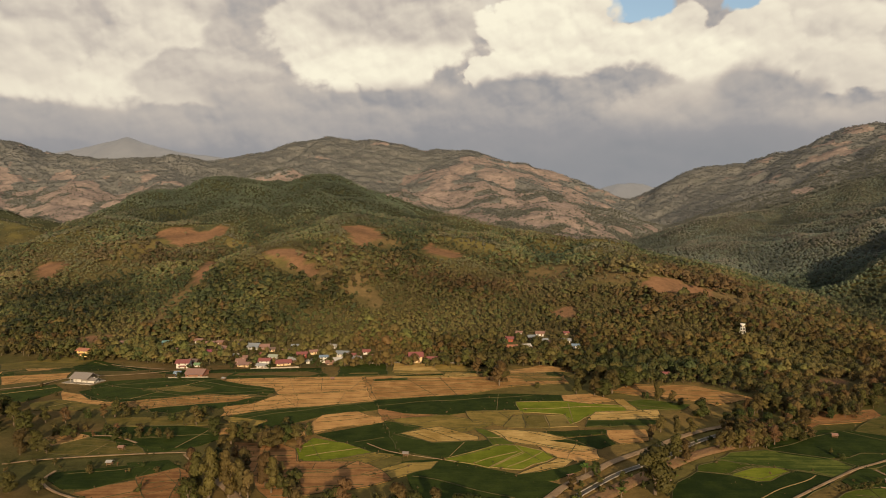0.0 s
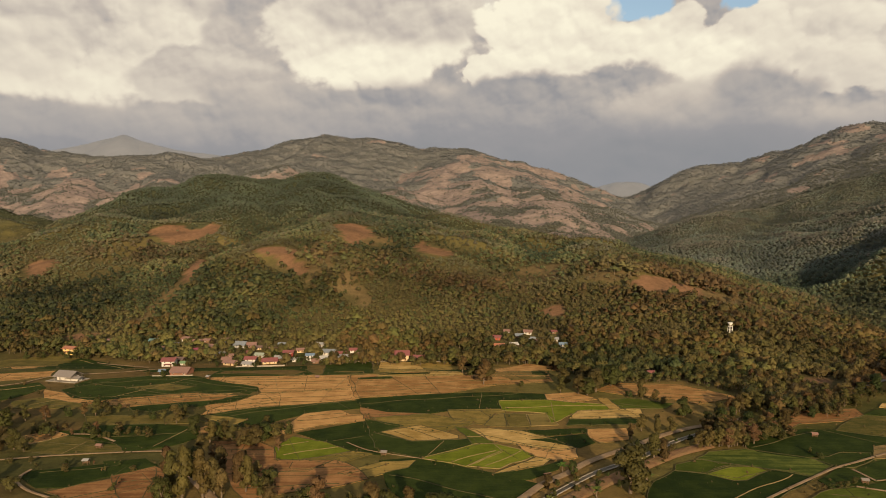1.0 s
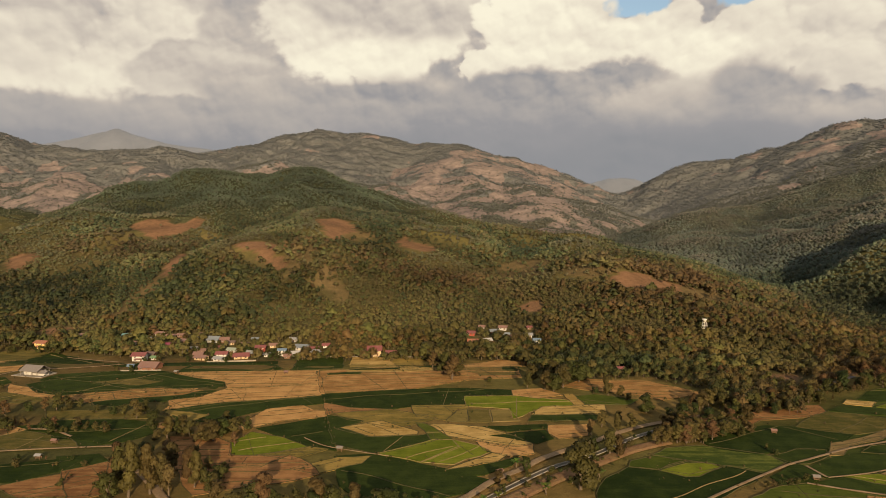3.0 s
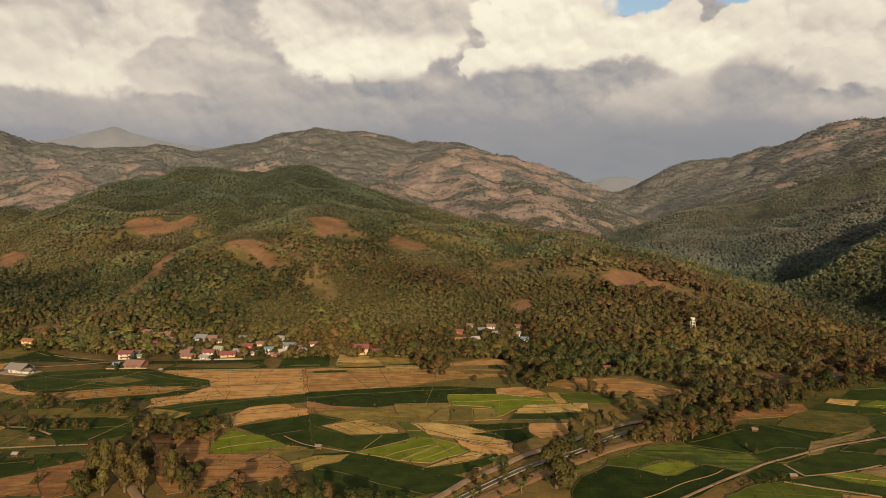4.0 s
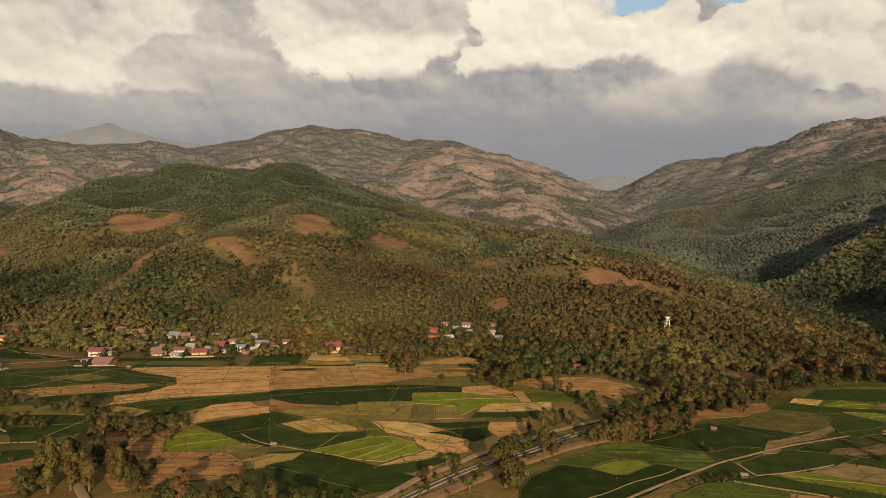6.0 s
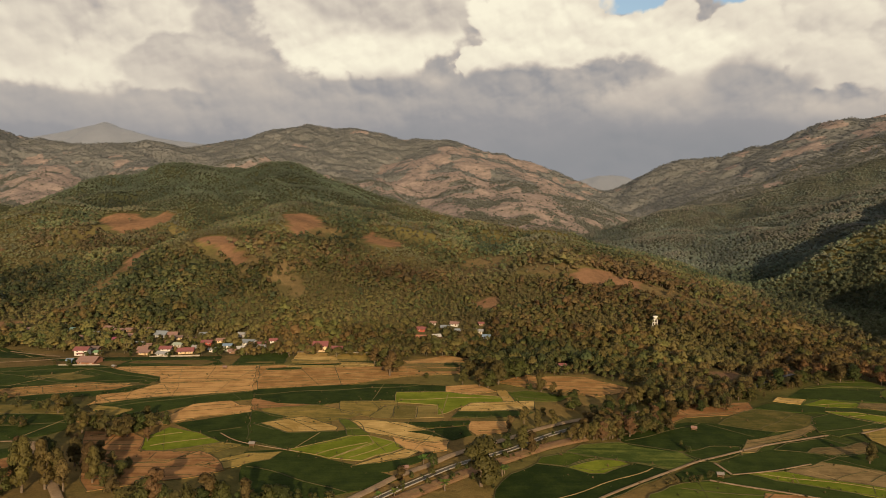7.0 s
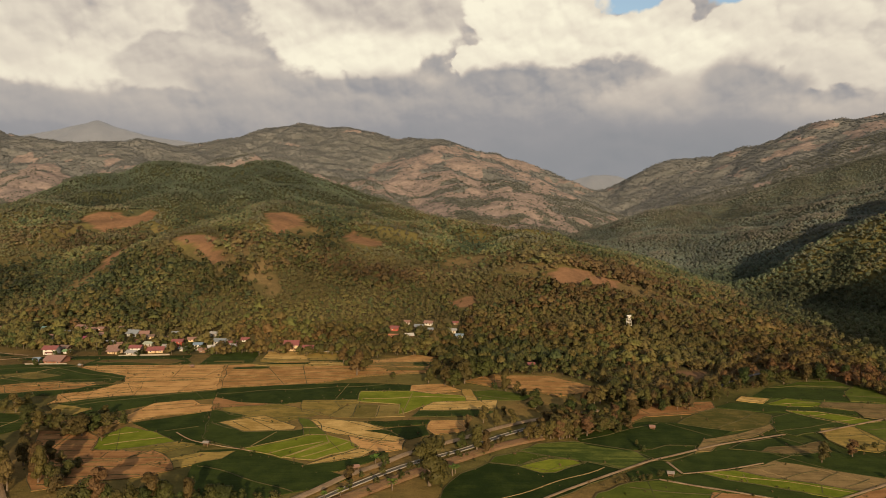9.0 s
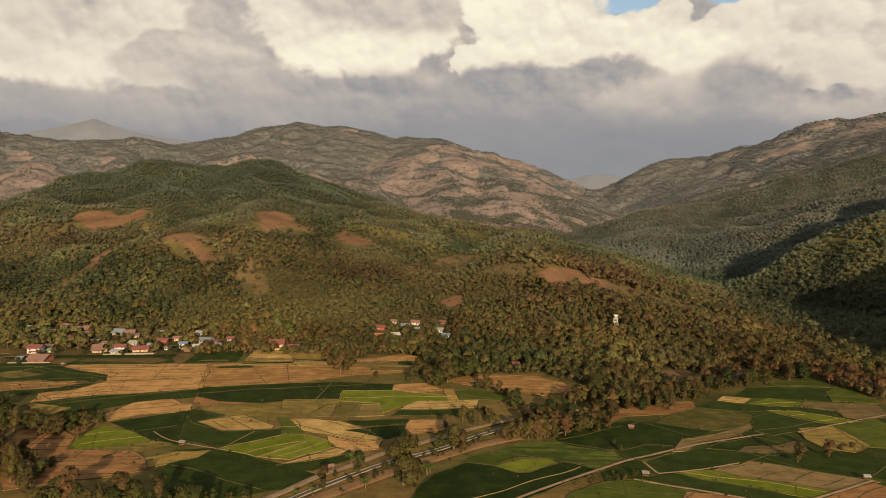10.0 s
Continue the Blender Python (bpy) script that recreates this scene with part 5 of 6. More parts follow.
house(-157.0, 511.3, 7.5, "rust", "brown", 1, 11)
house(-143.8, 490.8, 7.2, "mint", "white", 1, -9)
house(-144.9, 472.2, 8.9, "red", "white", 2, 3)
house(-131.9, 474.5, 12.3, "red", "cream", 1, 16)
house(-145.3, 466.9, 7.6, "grey", "white", 1, -14)
house(-121.4, 489.0, 8.0, "red", "red", 2, 6)
house(-125.8, 482.9, 9.1, "grey", "brown", 1, -5)
house(-103.3, 482.2, 6.2, "blue", "white", 2, 11)
house(-91.8, 494.5, 10.2, "slate", "white", 1, -9)
house(-81.5, 491.6, 7.2, "red", "white", 1, 3)
house(-91.9, 481.5, 9.1, "white", "white", 1, 16)
house(-76.6, 482.8, 10.0, "grey", "white", 1, -14)
house(-34.4, 481.9, 11.6, "red", "cream", 2, 6)
house(-22.0, 482.7, 8.3, "red", "cream", 1, -5)
house(-66.2, 489.4, 5.9, "rust", "brown", 1, 11)
house(38.0, 525.2, 7.2, "red", "red", 1, -9)
house(39.1, 507.6, 8.7, "orange", "brown", 1, 3)
house(50.6, 511.4, 6.6, "white", "brown", 1, 16)
house(64.8, 541.5, 7.0, "rust", "white", 1, -14)
house(56.9, 531.3, 6.9, "slate", "brown", 1, 6)
house(84.2, 527.6, 7.3, "grey", "white", 1, -5)
house(86.7, 547.9, 4.2, "red", "brown", 1, 11)
house(90.0, 517.1, 5.8, "blue", "white", 1, -9)
house(137.1, 440.7, 4.2, "red", "brown", 1, 3)
house(71.6, 523.1, 4.5, "rust", "brown", 1, 16)
house(-189.3, 511.3, 5.7, "rust", "brown", 1, -14)
house(-220.9, 516.7, 5.8, "grey", "brown", 1, 6)
house(-228.1, 508.2, 5.2, "rust", "white", 1, -5)
house(-157.1, 494.8, 5.5, "red", "cream", 1, 11)
house(-137.2, 502.7, 6.1, "rust", "white", 1, -9)
house(-133.0, 513.7, 5.3, "slate", "brown", 1, 3)
house(-115.1, 500.5, 6.0, "rust", "cream", 1, 16)
house(-102.2, 511.6, 5.7, "grey", "white", 1, -14)
house(-73.7, 499.3, 5.6, "red", "white", 1, 6)
house(-55.4, 490.9, 4.6, "rust", "brown", 1, -5)
house(-182.5, 524.0, 5.4, "rust", "white", 1, 11)
house(-113.2, 479.8, 5.4, "grey", "white", 1, -9)
house(-97.3, 475.4, 5.3, "rust", "brown", 1, 3)
house(-149.9, 507.0, 5.2, "brown", "cream", 1, 16)
house(47.2, 540.3, 4.6, "rust", "white", 1, -14)
house(66.3, 527.1, 5.0, "slate", "brown", 1, 6)
barn(-247.8, 414.2)
garden_wall(-152, 462.5, -118, 468.5)
garden_wall(-66, 479, -46, 480.5)
garden_wall(-16, 480.5, 6, 481)
garden_wall(-196, 428.5, -170, 431)
hut(179.9, 316.9)
hut(170.1, 260.9)
hut(256.6, 260.7)
hut(45.4, 262.7)
hut(-23.7, 286.8)
hut(-150.3, 273.2)
hut(-155.1, 291.8)
hut(-9.6, 233.9)
hut(-156.5, 423.4)
hut(-84.6, 425.1)
water_tower(227.7, 537.8)
for ob in list(scene.objects):
    if ob.parent is None and ob.get("category") in ("house", "water tower"):
        HOUSE_SPOTS.append((ob.location.x, ob.location.y, max(5.0, max((abs(v[0]) for c in ob.children for v in c.bound_box), default=5.0))))
for n, (hx, hy, r) in enumerate(list(HOUSE_SPOTS)):
    if hx < 120:
        for side in (-1, 1):
            if (n + side) % 3:
                plant(("bush", "bush", "round")[n % 3], hx + side * (r + 1.5), hy - r * 0.9 - 2 - n % 3, 2.6 + (n * 7 % 5) * 0.6)
build_woods()
field("grass", (-348, 481), (-311, 498), (-284, 490), (-284, 468), (-330, 456))
field("stubble", (-322, 446), (-304, 474), (-294, 466), (-289, 457), (-318, 439))
field("dark", (-318, 439), (-306, 457), (-284, 461), (-277, 449), (-313, 433))
field("dark", (-288, 474), (-281, 492), (-239, 468), (-224, 459), (-234, 450), (-275, 454))
field("stubble", (-311, 430), (-272, 442), (-266, 427), (-295, 409))
field("dark", (-284, 392), (-262, 409), (-249, 396), (-254, 375), (-262, 363))
field("stubble", (-246, 393), (-225, 383), (-200, 369), (-200, 362), (-234, 375))
field("dark", (-235, 393), (-210, 422), (-186, 436), (-157, 424), (-144, 415), (-112, 406), (-115, 392), (-163, 382), (-194, 370), (-217, 376))
field("grass", (-196, 397), (-168, 412), (-158, 406), (-178, 392))
field("stubble", (-192, 366), (-160, 382), (-128, 388), (-131, 378), (-166, 365), (-183, 358))
field("dark", (-177, 363), (-157, 369), (-147, 359), (-158, 350), (-169, 352))
field("grass", (-248, 366), (-237, 374), (-198, 360), (-205, 355), (-237, 354))
field("dark", (-158, 370), (-138, 379), (-116, 383), (-122, 371), (-135, 362), (-147, 359))
field("stubble", (-133, 362), (-104, 376), (-98, 382), (-93, 362), (-124, 344))
field("dark", (-188, 315), (-149, 324), (-132, 317), (-125, 297), (-140, 289), (-154, 300), (-169, 307), (-179, 309))
field("grass", (-189, 295), (-179, 307), (-153, 298), (-143, 288), (-167, 284), (-187, 288))
field("stubble", (-201, 307), (-194, 316), (-182, 310), (-191, 298))
field("dark", (-167, 258), (-167, 264), (-140, 272), (-121, 273), (-118, 268), (-132, 261), (-144, 250), (-155, 249))
field("soil", (-148, 244), (-119, 265), (-106, 259), (-100, 239), (-132, 236))
field("stubble", (-124, 318), (-118, 324), (-104, 318), (-108, 312))
field("dark", (-156, 446), (-103, 456), (-91, 439), (-99, 430), (-159, 426))
field("dark", (-234, 405), (-230, 419), (-202, 428), (-178, 427), (-149, 417), (-116, 404), (-118, 387), (-130, 391), (-151, 388), (-182, 376), (-216, 379))
field("grass", (-197, 400), (-177, 408), (-158, 402), (-167, 394))
field("stubble", (-159, 425), (-131, 429), (-66, 435), (-57, 403), (-76, 397), (-94, 393), (-110, 390), (-116, 404), (-141, 414))
field("stubble", (-109, 388), (-75, 396), (-57, 402), (-50, 377), (-76, 366), (-102, 360), (-128, 345), (-128, 352), (-118, 370))
field("stubble", (-65, 433), (-20, 446), (29, 446), (68, 461), (68, 421), (35, 414), (-2, 391), (-51, 381))
field("stubble", (11, 451), (28, 461), (68, 463), (88, 456), (67, 436), (29, 438))
field("stubble", (-206, 365), (-184, 376), (-150, 387), (-124, 383), (-132, 373), (-164, 364), (-180, 356))
field("dark", (-127, 344), (-101, 358), (-76, 365), (-49, 375), (-45, 359), (-60, 353), (-74, 348), (-87, 334), (-86, 327), (-111, 326))
field("dark", (-50, 377), (-2, 389), (32, 393), (60, 390), (60, 379), (34, 376), (32, 359), (4, 357), (-8, 350), (-32, 352), (-46, 362))
field("stubble", (-80, 316), (-73, 347), (-56, 353), (-50, 346), (-42, 346), (-39, 336), (-61, 329), (-73, 316))
field("soil", (-45, 359), (-31, 350), (-8, 349), (-37, 342), (-40, 340))
field("olive", (-36, 341), (-8, 348), (17, 334), (9, 327), (-3, 320), (-27, 331))
field("dark", (-69, 315), (-39, 335), (-26, 288), (-37, 292), (-55, 305))
field("dark", (-39, 337), (-18, 327), (-28, 317), (-12, 306), (8, 308), (15, 311), (17, 302), (7, 294), (-7, 285), (-25, 295), (-28, 297))
field("straw", (-28, 318), (-10, 328), (8, 314), (8, 310), (-12, 307))
field("bright", (-74, 295), (-70, 309), (-54, 302), (-40, 291), (-59, 281), (-70, 281))
field("olive", (-58, 281), (-39, 290), (-30, 288), (-42, 277))
field("olive", (4, 356), (33, 358), (33, 351), (26, 347), (22, 333), (8, 338))
field("paddy", (23, 331), (28, 347), (33, 349), (34, 331))
field("paddy", (34, 349), (45, 348), (45, 331), (34, 330))
field("paddy", (46, 348), (55, 349), (59, 333), (46, 331))
field("bright", (33, 375), (61, 376), (73, 373), (99, 366), (98, 361), (74, 357), (66, 348), (62, 341), (57, 336), (57, 353), (34, 356))
field("straw", (75, 356), (108, 362), (106, 347), (79, 343), (68, 343))
field("dark", (68, 341), (90, 343), (106, 342), (96, 334), (65, 332))
field("green", (8, 326), (18, 320), (25, 305), (16, 303))
field("straw", (14, 324), (26, 324), (40, 320), (53, 310), (62, 299), (51, 295), (36, 304), (25, 308))
field("stubble", (37, 302), (51, 294), (62, 298), (61, 287), (50, 284), (41, 290))
field("dark", (40, 322), (71, 326), (74, 322), (53, 316))
# dark rice; its right end also colours in the big tree's shadow
field("dark", (44, 309), (70, 317), (72, 306), (64, 300), (53, 306))
field("stubble", (74, 324), (92, 326), (89, 311), (76, 307), (73, 313))
field("bright", (-6, 284), (17, 301), (25, 301), (28, 292), (13, 276))
field("bright", (26, 301), (37, 294), (42, 288), (27, 274), (14, 276), (29, 292))
field("straw", (28, 271), (43, 285), (49, 283), (44, 276), (24, 267))
field("dark", (-24, 279), (-8, 282), (24, 266), (43, 255), (36, 247), (22, 241), (14, 236), (-4, 235), (-16, 250))
field("olive", (-39, 266), (-23, 277), (-10, 280), (-13, 272), (-28, 262))
field("dark", (24, 266), (44, 274), (54, 282), (50, 272), (39, 263), (31, 261))
field("soil", (-106, 302), (-83, 300), (-75, 293), (-71, 281), (-46, 280), (-54, 268), (-86, 264))
field("soil", (-85, 263), (-53, 267), (-45, 279), (-34, 270), (-28, 260), (-37, 254), (-54, 248), (-69, 240), (-76, 248))
field("dark", (-176, 323), (-142, 326), (-123, 321), (-117, 308), (-122, 300), (-127, 295), (-159, 298))
field("grass", (-188, 339), (-143, 344), (-121, 331), (-178, 325))
field("dark", (-143, 275), (-128, 278), (-120, 271), (-127, 265), (-133, 262))
field("soil", (-131, 259), (-119, 269), (-112, 264), (-104, 240), (-113, 233))
field("stubble", (61, 389), (78, 393), (88, 381), (74, 374), (61, 379))
field("straw", (90, 381), (95, 381), (98, 362), (92, 362))
field("green", (97, 378), (108, 381), (129, 372), (122, 363), (99, 362))
field("stubble", (92, 401), (109, 418), (147, 414), (172, 386), (143, 373), (130, 384), (108, 391))
field("stubble", (30, 457), (57, 477), (87, 470), (70, 455), (31, 447))
field("dark", (59, 452), (70, 453), (67, 441), (59, 442))
field("dark", (-88, 470), (-57, 482), (-51, 442), (-83, 436))
field("dark", (-222, 451), (-165, 459), (-103, 468), (-100, 456), (-150, 447), (-205, 441))
field("straw", (-48, 455), (-49, 479), (-22, 479), (-17, 456))
field("olive", (-22, 479), (9, 479), (15, 458), (-16, 456))
field("dark", (-57, 428), (-37, 433), (-37, 427), (-56, 424))
field("straw", (-46, 437), (-16, 450), (12, 446), (3, 436), (-44, 432))
field("grass", (-47, 473), (-22, 477), (-20, 471), (-47, 468))
field("straw", (-19, 475), (9, 475), (11, 470), (-18, 470))
field("dark", (-46, 462), (-19, 466), (-17, 461), (-46, 457))
field("grass", (-16, 464), (11, 464), (13, 459), (-15, 459))
field("olive", (-46, 452), (-17, 456), (-15, 450), (-45, 447))
field("dark", (-14, 454), (13, 454), (14, 449), (-13, 449))
field("dark", (-44, 440), (-14, 444), (-12, 441), (-44, 437))
field("straw", (-11, 442), (15, 443), (16, 440), (-11, 439))
field("dark", (76, 227.1), (84.4, 252.4), (88.7, 260.1), (100.4, 271), (111.7, 267.8), (121.4, 263), (132.5, 269.2), (140.3, 273.7), (146.8, 271.5), (153.5, 265.9), (135.2, 252.6), (127.6, 245.8), (118.3, 238.8), (112.1, 228.3))
field("bright", (111.8, 269), (123.1, 276.7), (133.5, 275.3), (136.5, 272.3), (124.9, 264.3), (120.3, 263.5))
field("rows", (114.5, 286.1), (122.8, 294), (139.6, 296.9), (146.6, 293.6), (161.4, 288), (167.1, 280.3), (152.4, 267.6), (145.9, 272.7), (134, 278.4), (122.5, 281.2))
field("green", (103.1, 278.5), (114.3, 283.5), (122.4, 280.5), (132.6, 277.1), (123.1, 276.7), (111.9, 270.2), (100.4, 272.2))
field("dark", (141.7, 304.3), (156.1, 314.2), (167.4, 322.1), (181.2, 327), (193.3, 325.8), (207.7, 319.7), (217, 316), (204.9, 305.4), (193.6, 295.4), (180, 296.3), (166.1, 291.6), (160.5, 289.3), (151.3, 292.4), (144.5, 295.6))
field("dark", (165.3, 286.8), (179.1, 293.5), (191.3, 294), (188.1, 287), (175.9, 279.4), (167.6, 277.8))
field("fallow", (190.6, 289.1), (200.4, 303.7), (222.8, 313.8), (241, 327), (239.6, 321), (226.5, 310.1), (207.1, 301), (197.8, 290.1))
field("grass", (196.4, 326.8), (203.1, 334.1), (220.5, 350), (237.4, 347.8), (247.4, 340.7), (241.8, 328.7), (232, 322.4), (218.5, 317.7), (206.9, 321.3))
field("dark", (226.7, 354.3), (237.4, 362), (260, 357.8), (279.5, 354.7), (297.5, 349.5), (291, 343.5), (272.7, 347.5), (237.9, 348.8))
field("bright", (257.8, 362.9), (272.7, 371.2), (285.3, 365.3), (285.5, 360), (266.2, 358.1))
field("bright", (261.6, 348.9), (275.7, 347.6), (288.7, 339.7), (297.9, 333.8), (282.2, 328.7), (270.5, 338))
field("straw", (243.3, 368.7), (248.9, 374.5), (261, 371.7), (254.1, 364.9))
field("dark", (256.5, 377.1), (272.1, 393.3), (286.4, 395.3), (314.8, 390.5), (304.8, 376), (304.1, 368.3), (280.3, 373.8), (264.1, 373))
field("green", (275, 396), (298.4, 408.8), (320.9, 418.1), (323.1, 404.8), (323.4, 398.4), (294.2, 400.7))
field("green", (314.3, 386.9), (329.3, 402.5), (333.3, 392.6), (329.3, 367.3), (307, 370.6))
field("fallow", (283.7, 357.9), (290, 365.5), (326.4, 362.9), (320.3, 343.9), (302.9, 339.4), (296.4, 342.8), (298.7, 351.5))
field("dark", (242.7, 328.8), (248.6, 337), (261.2, 345), (272.4, 336.2), (281.1, 327.8), (270.7, 323.2), (256.8, 317.6), (245.7, 311.6), (240.3, 317))
field("green", (282.4, 325.3), (309.4, 336.9), (310.6, 321.5), (289.2, 297.8), (279.8, 298.9), (280.5, 312.3))
field("olive", (262.7, 319.5), (280.6, 323.6), (281.4, 313.9), (281.5, 299.7), (270.6, 292.2), (260.4, 296), (258.5, 306))
field("dark", (207.4, 292.5), (216.9, 300), (235.4, 306.6), (241.7, 298.8), (221.4, 290.3))
field("fallow", (219.5, 288.9), (225.8, 294.6), (240.2, 295.9), (251.5, 302.8), (252.1, 299.2), (249.4, 292.1), (232.8, 286.1), (228.8, 287.9))
field("dark", (173.1, 271.9), (184.8, 281), (205.3, 290.4), (219.2, 288.2), (227.5, 285.2), (246.3, 288.6), (259.7, 286.5), (273.5, 282.5), (285.3, 274.9), (265.8, 260), (246.7, 264.8), (233.8, 270), (222.8, 275.6), (213.2, 275.2), (193.8, 267.4), (176.5, 263.3))
field("fallow", (200.4, 267.1), (219.8, 276.7), (228.3, 272.8), (242.7, 265.8), (259.8, 259.2), (249.2, 254.6), (237.9, 250.2), (224.5, 256.9), (209.1, 261.2))
field("bright", (184.6, 264.2), (199.1, 266.4), (208.6, 260.1), (223.7, 255.3), (237.2, 249.6), (227.4, 243), (215.8, 248.4), (203.6, 254), (192.2, 257.9))
field("dark", (169.9, 258.1), (183.1, 263), (191.8, 256.8), (202.9, 252.5), (215, 246.9), (221.9, 240.4), (199.4, 242.5), (184.1, 248.3), (173.3, 254))
field("green", (138.7, 243.7), (153.5, 252.8), (164.1, 255.8), (174.4, 251), (183.3, 246.3), (174.7, 237), (159.3, 229.9), (132.6, 233.3))
field("soil", (181.9, 245.2), (192.7, 243.7), (200.3, 240.2), (192.1, 233.1), (176.7, 237.1))
field("dark", (154.6, 263.7), (165.7, 272.8), (171.4, 276.1), (173.8, 265.5), (166.1, 258.5), (154.7, 255.4))
field("soil", (172.9, 327.5), (184.3, 337.9), (206, 342.6), (222.8, 352.1), (225.7, 363.6), (196.1, 358), (180.8, 346.3))
field("soil", (225, 240.6), (256.4, 256.5), (260.7, 249.5), (240.6, 234.8))
field("olive", (-125, 339), (-125, 343), (-102, 336), (-107, 325))
track("dirt", 3.6, (21, 226), (34, 243), (43, 256), (55, 268), (66, 281), (89, 300), (105, 314), (120, 325), (137, 334), (161, 345))
track("canal", 2.3, (30, 226), (40, 239), (51, 252), (67, 269), (89, 286), (107, 304), (125, 318), (147, 331))
track("asphalt", 2.8, (218, 377), (235, 387), (258, 410), (284, 430))
track("dirt", 1.4, (-197, 272), (-185, 277), (-165, 282), (-142, 286), (-125, 288), (-118, 286))
track("dirt", 1.4, (-144, 238), (-156, 244), (-166, 252), (-169, 259), (-169, 265))
track("dirt", 1.4, (-289, 395), (-272, 406), (-266, 420), (-259, 428), (-229, 436), (-208, 445), (-192, 459))
track("dirt", 1.5, (109.4, 230.3), (118.4, 239.2), (135.2, 252.6), (153.7, 266.5), (166.6, 275.9), (176.5, 281.3), (191.6, 289.8), (205.6, 297.3), (227.4, 306.3), (240.3, 311.4))
track("dirt", 1.2, (173.4, 274.9), (175.6, 262.7))
track("dirt", 0.9, (175.6, 262.7), (193.8, 267.4), (213.2, 275.2))
track("dirt", 1.4, (164.5, 256.9), (174.8, 252), (187.8, 246.9), (200.8, 241.1))
track("dirt", 1.3, (257.8, 314.5), (284.6, 328), (311.8, 340.7), (334.1, 351.2))
track("dirt", 1.3, (218.3, 237.6), (258.2, 259.2))
track("dirt", 0.7, (141.3, 306.6), (156.6, 316.7), (170.9, 324.8))
track("dirt", 1.4, (-261, 477), (-236, 466), (-212, 457))
track("dirt", 0.6, (-43, 302), (-32, 292), (-18, 286), (-1, 280))
track("dirt", 1.4, (-179, 310), (-167, 309), (-152, 300))
track("dirt", 3.6, (-122, 286), (-108, 269), (-93, 252), (-75, 230))
track("soilbank", 7, (38, 229), (51, 242), (68, 259), (87, 276), (106, 292), (125, 303))
plant("round", 75.3, 249.1, 20.0, 1.15)
plant("round", 88.0, 288.2, 7.3, 1.0)
plant("tall", 94.6, 285.8, 12.0, 1.0)
plant("tall", 98.4, 284.7, 10.0, 1.0)
plant("round", 56.6, 267.8, 5.8, 1.0)
plant("palm", 52.6, 268.8, 5.9, 1.0)
plant("round", 44.6, 252.9, 5.9, 1.0)
plant("palm", 61.7, 244.5, 6.1, 1.0)
plant("palm", 84.1, 258.9, 6.1, 1.0)
plant("palm", 85.1, 261.2, 4.8, 1.0)
plant("palm", 43.4, 238.0, 4.8, 1.0)
plant("palm", 37.9, 235.5, 4.3, 1.0)
plant("broad", 91.6, 311.7, 7.9, 1.0)
plant("broad", 99.3, 323.6, 8.7, 1.0)
plant("tall", 105.0, 316.4, 9.6, 1.0)
plant("round", 109.9, 333.7, 5.6, 1.0)
plant("broad", 113.3, 320.9, 8.6, 1.0)
plant("broad", 238.6, 277.4, 9.3, 1.0)
plant("broad", 255.6, 284.4, 8.1, 1.0)
plant("bush", 265.7, 292.7, 3.4, 1.0)
plant("bush", 272.4, 295.7, 3.0, 1.0)
plant("tall", 115.0, 380.6, 12.9, 1.0)
plant("broad", 121.0, 375.5, 7.6, 1.0)
plant("bush", 124.5, 371.6, 4.4, 1.0)
plant("bush", 108.5, 385.6, 3.9, 1.0)
plant("round", 47.4, 407.0, 4.1, 1.0)
plant("broad", 69.8, 394.7, 10.0, 1.0)
plant("round", 79.9, 390.6, 12.5, 1.0)
plant("round", 84.9, 389.1, 11.2, 1.0)
plant("broad", 91.5, 396.9, 15.1, 1.0)
plant("round", 88.0, 409.3, 14.5, 1.0)
plant("round", 103.6, 410.7, 14.6, 1.0)
plant("round", 95.6, 407.7, 13.8, 1.0)
plant("round", 74.2, 409.0, 12.5, 1.0)
plant("broad", 24.2, 413.2, 16.8, 1.0)
plant("broad", 18.2, 427.9, 15.2, 1.0)
plant("round", 26.7, 429.2, 13.8, 1.0)
plant("broad", 10.6, 443.7, 12.0, 1.0)
plant("bush", -95.6, 318.4, 3.8, 1.0)
plant("round", -87.3, 323.2, 6.5, 1.0)
plant("round", -82.5, 302.9, 7.1, 1.0)
plant("bush", -88.1, 298.0, 6.0, 1.0)
plant("round", -103.7, 309.7, 8.3, 1.0)
plant("tall", -107.7, 301.6, 10.6, 1.0)
plant("round", -119.3, 312.2, 10.0, 1.0)
plant("broad", -97.2, 278.6, 7.5, 1.0)
plant("bush", -86.2, 316.4, 5.3, 1.0)
plant("bush", -91.5, 296.4, 4.5, 1.0)
plant("broad", -40.9, 230.8, 13.1, 1.0)
plant("bush", -46.2, 229.7, 8.8, 1.0)
plant("bush", -50.8, 228.6, 6.5, 1.0)
plant("tall", -21.3, 227.3, 12.9, 1.0)
plant("round", -15.7, 225.8, 10.9, 1.0)
plant("round", -21.5, 223.9, 8.6, 1.0)
plant("tall", -7.9, 227.8, 11.0, 1.0)
plant("round", 0.4, 226.4, 9.4, 1.0)
plant("round", 5.3, 225.0, 9.8, 1.0)
plant("bush", 8.4, 231.1, 5.4, 1.0)
plant("bush", -26.9, 227.9, 7.6, 1.0)
plant("broad", -30.8, 225.1, 7.5, 1.0)
plant("bush", -11.5, 225.9, 6.4, 1.0)
plant("round", -1.9, 220.5, 8.5, 1.0)
plant("bush", 21.0, 231.6, 4.6, 1.0)
plant("bush", 14.9, 232.3, 3.9, 1.0)
plant("bush", -35.8, 228.8, 6.5, 1.0)
plant("broad", 166.1, 294.7, 3.0, 1.0)
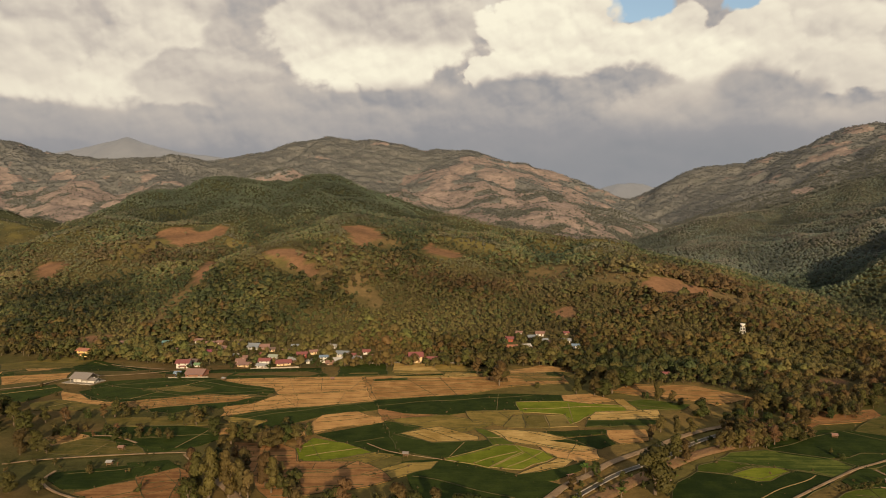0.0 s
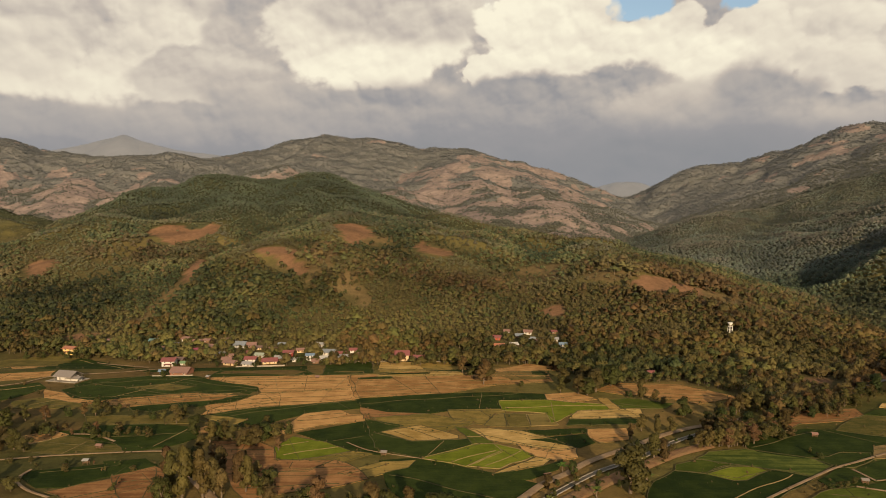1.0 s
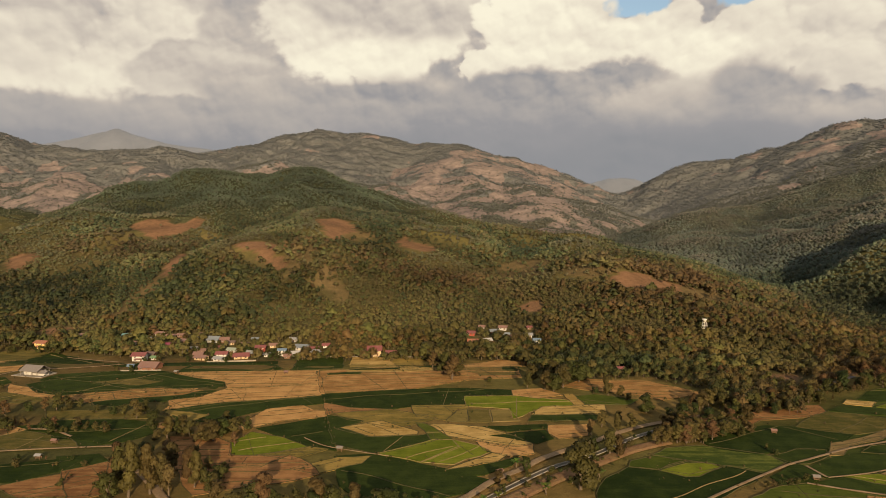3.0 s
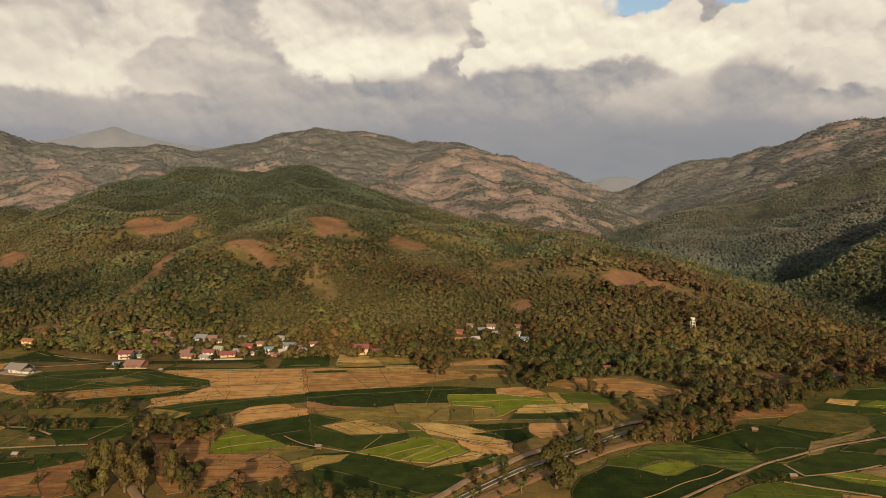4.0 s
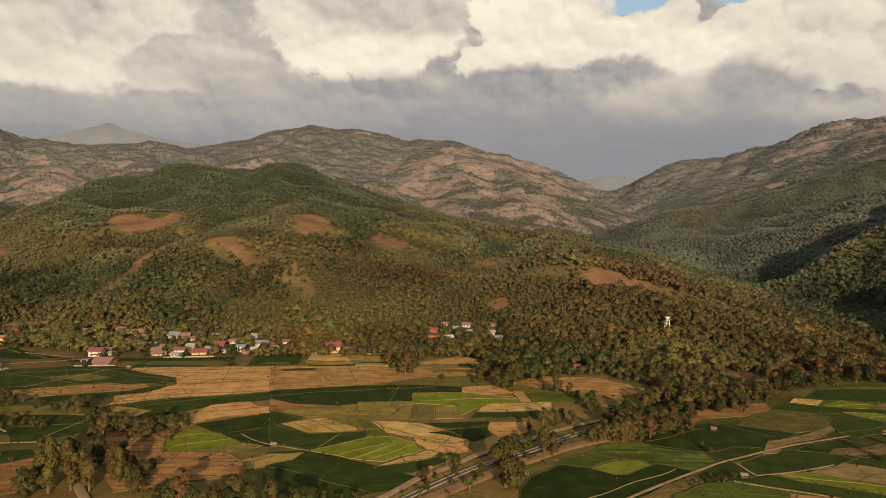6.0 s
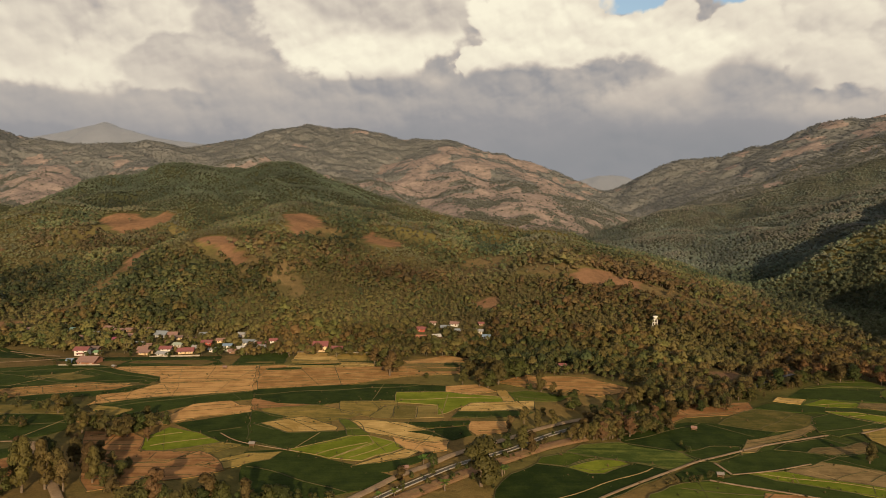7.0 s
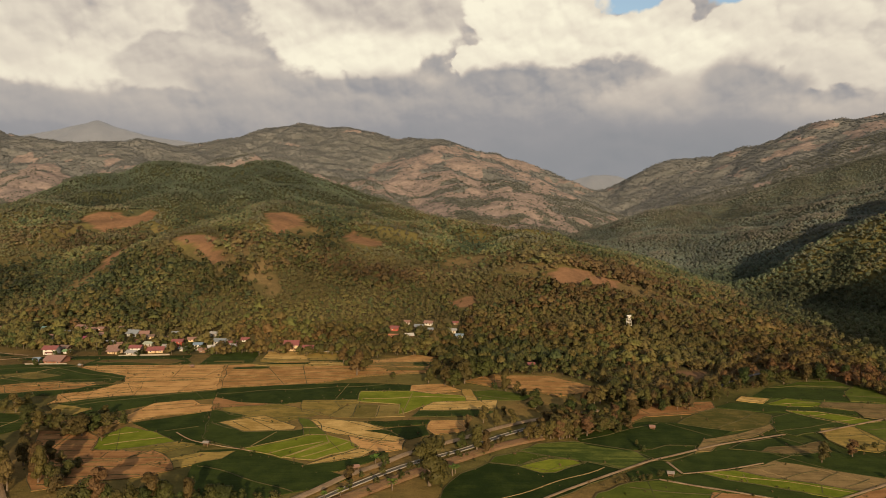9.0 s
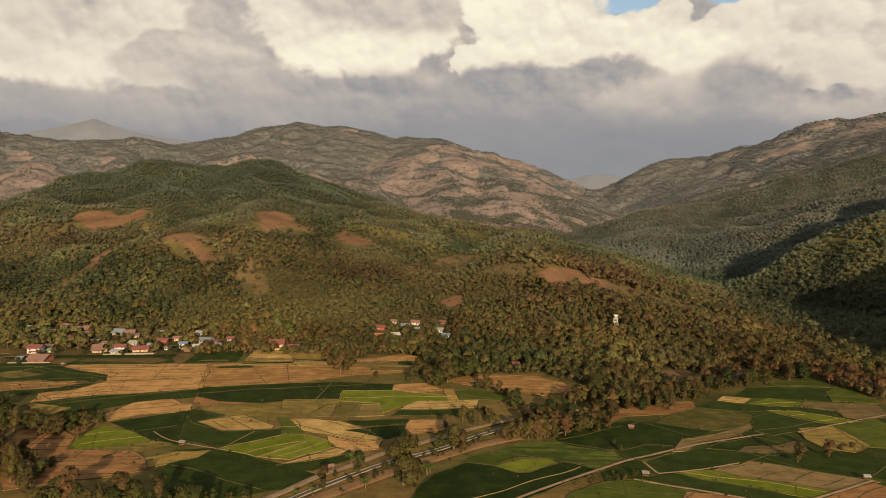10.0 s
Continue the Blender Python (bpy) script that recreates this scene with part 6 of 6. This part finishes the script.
plant("bush", 166.8, 288.0, 2.9, 1.0)
plant("bush", 147.2, 253.2, 2.5, 1.0)
plant("bush", 150.6, 254.4, 2.6, 1.0)
plant("bush", 154.0, 255.1, 2.6, 1.0)
plant("bush", 157.4, 255.8, 2.6, 1.0)
plant("bush", 160.9, 257.0, 2.6, 1.0)
plant("bush", 166.2, 260.4, 3.1, 1.0)
plant("tall", -93.0, 237.0, 22.1, 0.7)
plant("tall", -100.9, 245.9, 16.5, 0.75)
plant("tall", -107.5, 256.7, 14.6, 0.75)
plant("tall", -86.3, 240.2, 20.3, 0.7)
plant("tall", -83.2, 243.3, 15.1, 0.75)
plant("broad", -78.5, 238.4, 12.3, 0.8)
plant("round", -99.5, 234.9, 10.5, 1.0)
plant("round", -95.7, 257.0, 13.7, 0.8)
plant("tall", -76.0, 252.0, 14.5, 0.8)
plant("tall", -72.0, 246.0, 15.0, 0.75)
plant("broad", -88.0, 262.0, 12.0, 0.9)
plant("round", -80.5, 267.0, 9.0, 1.0)
plant("broad", -135.6, 328.9, 10.8, 1.0)
plant("broad", -135.2, 336.5, 8.1, 1.0)
plant("round", -230.0, 326.4, 12.9, 1.0)
plant("round", -218.0, 317.6, 11.0, 1.0)
plant("broad", -216.7, 331.5, 9.1, 1.0)
plant("round", -193.7, 290.0, 10.0, 1.0)
plant("broad", -206.1, 331.8, 8.6, 1.0)
plant("broad", -185.5, 342.1, 9.4, 1.0)
plant("broad", -191.0, 341.0, 7.6, 1.0)
plant("bush", -180.3, 342.3, 7.1, 1.0)
plant("bush", -176.0, 347.5, 4.8, 1.0)
plant("round", -198.0, 284.8, 11.3, 1.0)
plant("bush", -186.7, 286.5, 7.4, 1.0)
plant("bush", -162.9, 244.1, 6.3, 1.0)
plant("round", -173.9, 243.7, 8.8, 1.0)
plant("round", -105.6, 307.1, 6.9, 1.0)
plant("bush", -90.5, 300.4, 7.8, 1.0)
plant("round", -84.1, 296.8, 10.2, 1.0)
plant("round", -83.2, 304.5, 9.4, 1.0)
plant("bush", -78.9, 308.6, 8.0, 1.0)
plant("bush", -75.1, 312.9, 7.0, 1.0)
plant("bush", -98.1, 304.1, 7.9, 1.0)
plant("round", -246.1, 342.6, 11.8, 1.0)
plant("round", -243.5, 332.7, 11.5, 1.0)
plant("bush", -243.7, 382.7, 2.6, 1.0)
plant("bush", -266.5, 404.1, 2.8, 1.0)
plant("bush", -151.7, 335.1, 4.6, 1.0)
plant("bush", -161.9, 337.8, 4.1, 1.0)
plant("bush", -146.2, 336.2, 5.2, 1.0)
plant("bush", -198.9, 338.8, 5.3, 1.0)
plant("bush", -125.9, 326.4, 4.5, 1.0)
plant("bush", -110.6, 297.5, 5.6, 1.0)
plant("broad", -72.2, 291.2, 6.5, 1.0)
plant("bush", -123.7, 245.2, 3.4, 1.0)


def build_scrub():
    """Weeds and low shrubs that grow along the dikes and on the waste ground between the fields."""
    rng = np.random.default_rng(9)
    spots = np.array(HEDGES)
    spots = np.concatenate([spots + rng.uniform(-2.2, 2.2, spots.shape) for _ in range(1)])
    wild_x, wild_y = rng.uniform(-330, 330, 1500), rng.uniform(200, 470, 1500)
    wild = fbm(wild_x, wild_y, 40, 3, 95) > 0.12
    x = np.concatenate([spots[:, 0], wild_x[wild]])
    y = np.concatenate([spots[:, 1], wild_y[wild]])
    ok = y < forest_edge(x)
    x, y = x[ok], y[ok]
    tall = 0.5 + 1.3 * rng.random(len(x)) ** 3
    tones = np.array([(0.06, 0.062, 0.02), (0.10, 0.085, 0.03), (0.045, 0.055, 0.016), (0.15, 0.11, 0.045)])
    scatter("dike_scrub", "dry weeds and low shrubs along the field dikes", rng, x, y, tall, tones[rng.integers(0, 4, len(x))], 8, 0.2)


build_scrub()
belt(("broad", "tall", "broad"), 34, (118, 300), (150, 311), 5, 6.5, 10.5, 1)
belt(("broad", "round"), 22, (126, 318), (165, 330), 6, 6, 9.5, 12)
belt(("broad", "bush"), 14, (150, 311), (172, 322), 4, 4, 7, 13)
belt(("round", "broad"), 22, (128, 340), (185, 368), 8, 6, 11, 2)
belt(("bush", "broad", "bush"), 60, (-265, 322), (-140, 308), 7, 1.8, 5, 3)
belt(("bush",), 40, (40, 238), (140, 322), 7, 1.2, 3.2, 4)
belt(("bush", "broad"), 20, (-260, 262), (-130, 268), 8, 1.5, 4, 5)
belt(("round", "broad", "tall"), 32, (160, 330), (246, 388), 8, 4.5, 10, 6)
belt(("bush", "broad"), 30, (225, 372), (300, 428), 6, 2, 6, 10)
belt(("round", "round", "broad"), 16, (246, 396), (332, 424), 6, 8, 13, 11)
belt(("bush", "broad"), 14, (-70, 268), (-62, 225), 5, 3, 7, 7)
belt(("bush",), 84, (-330, 500), (20, 478), 9, 3, 6.5, 8)
belt(("round", "broad"), 10, (20, 500), (110, 520), 14, 4, 8, 9)
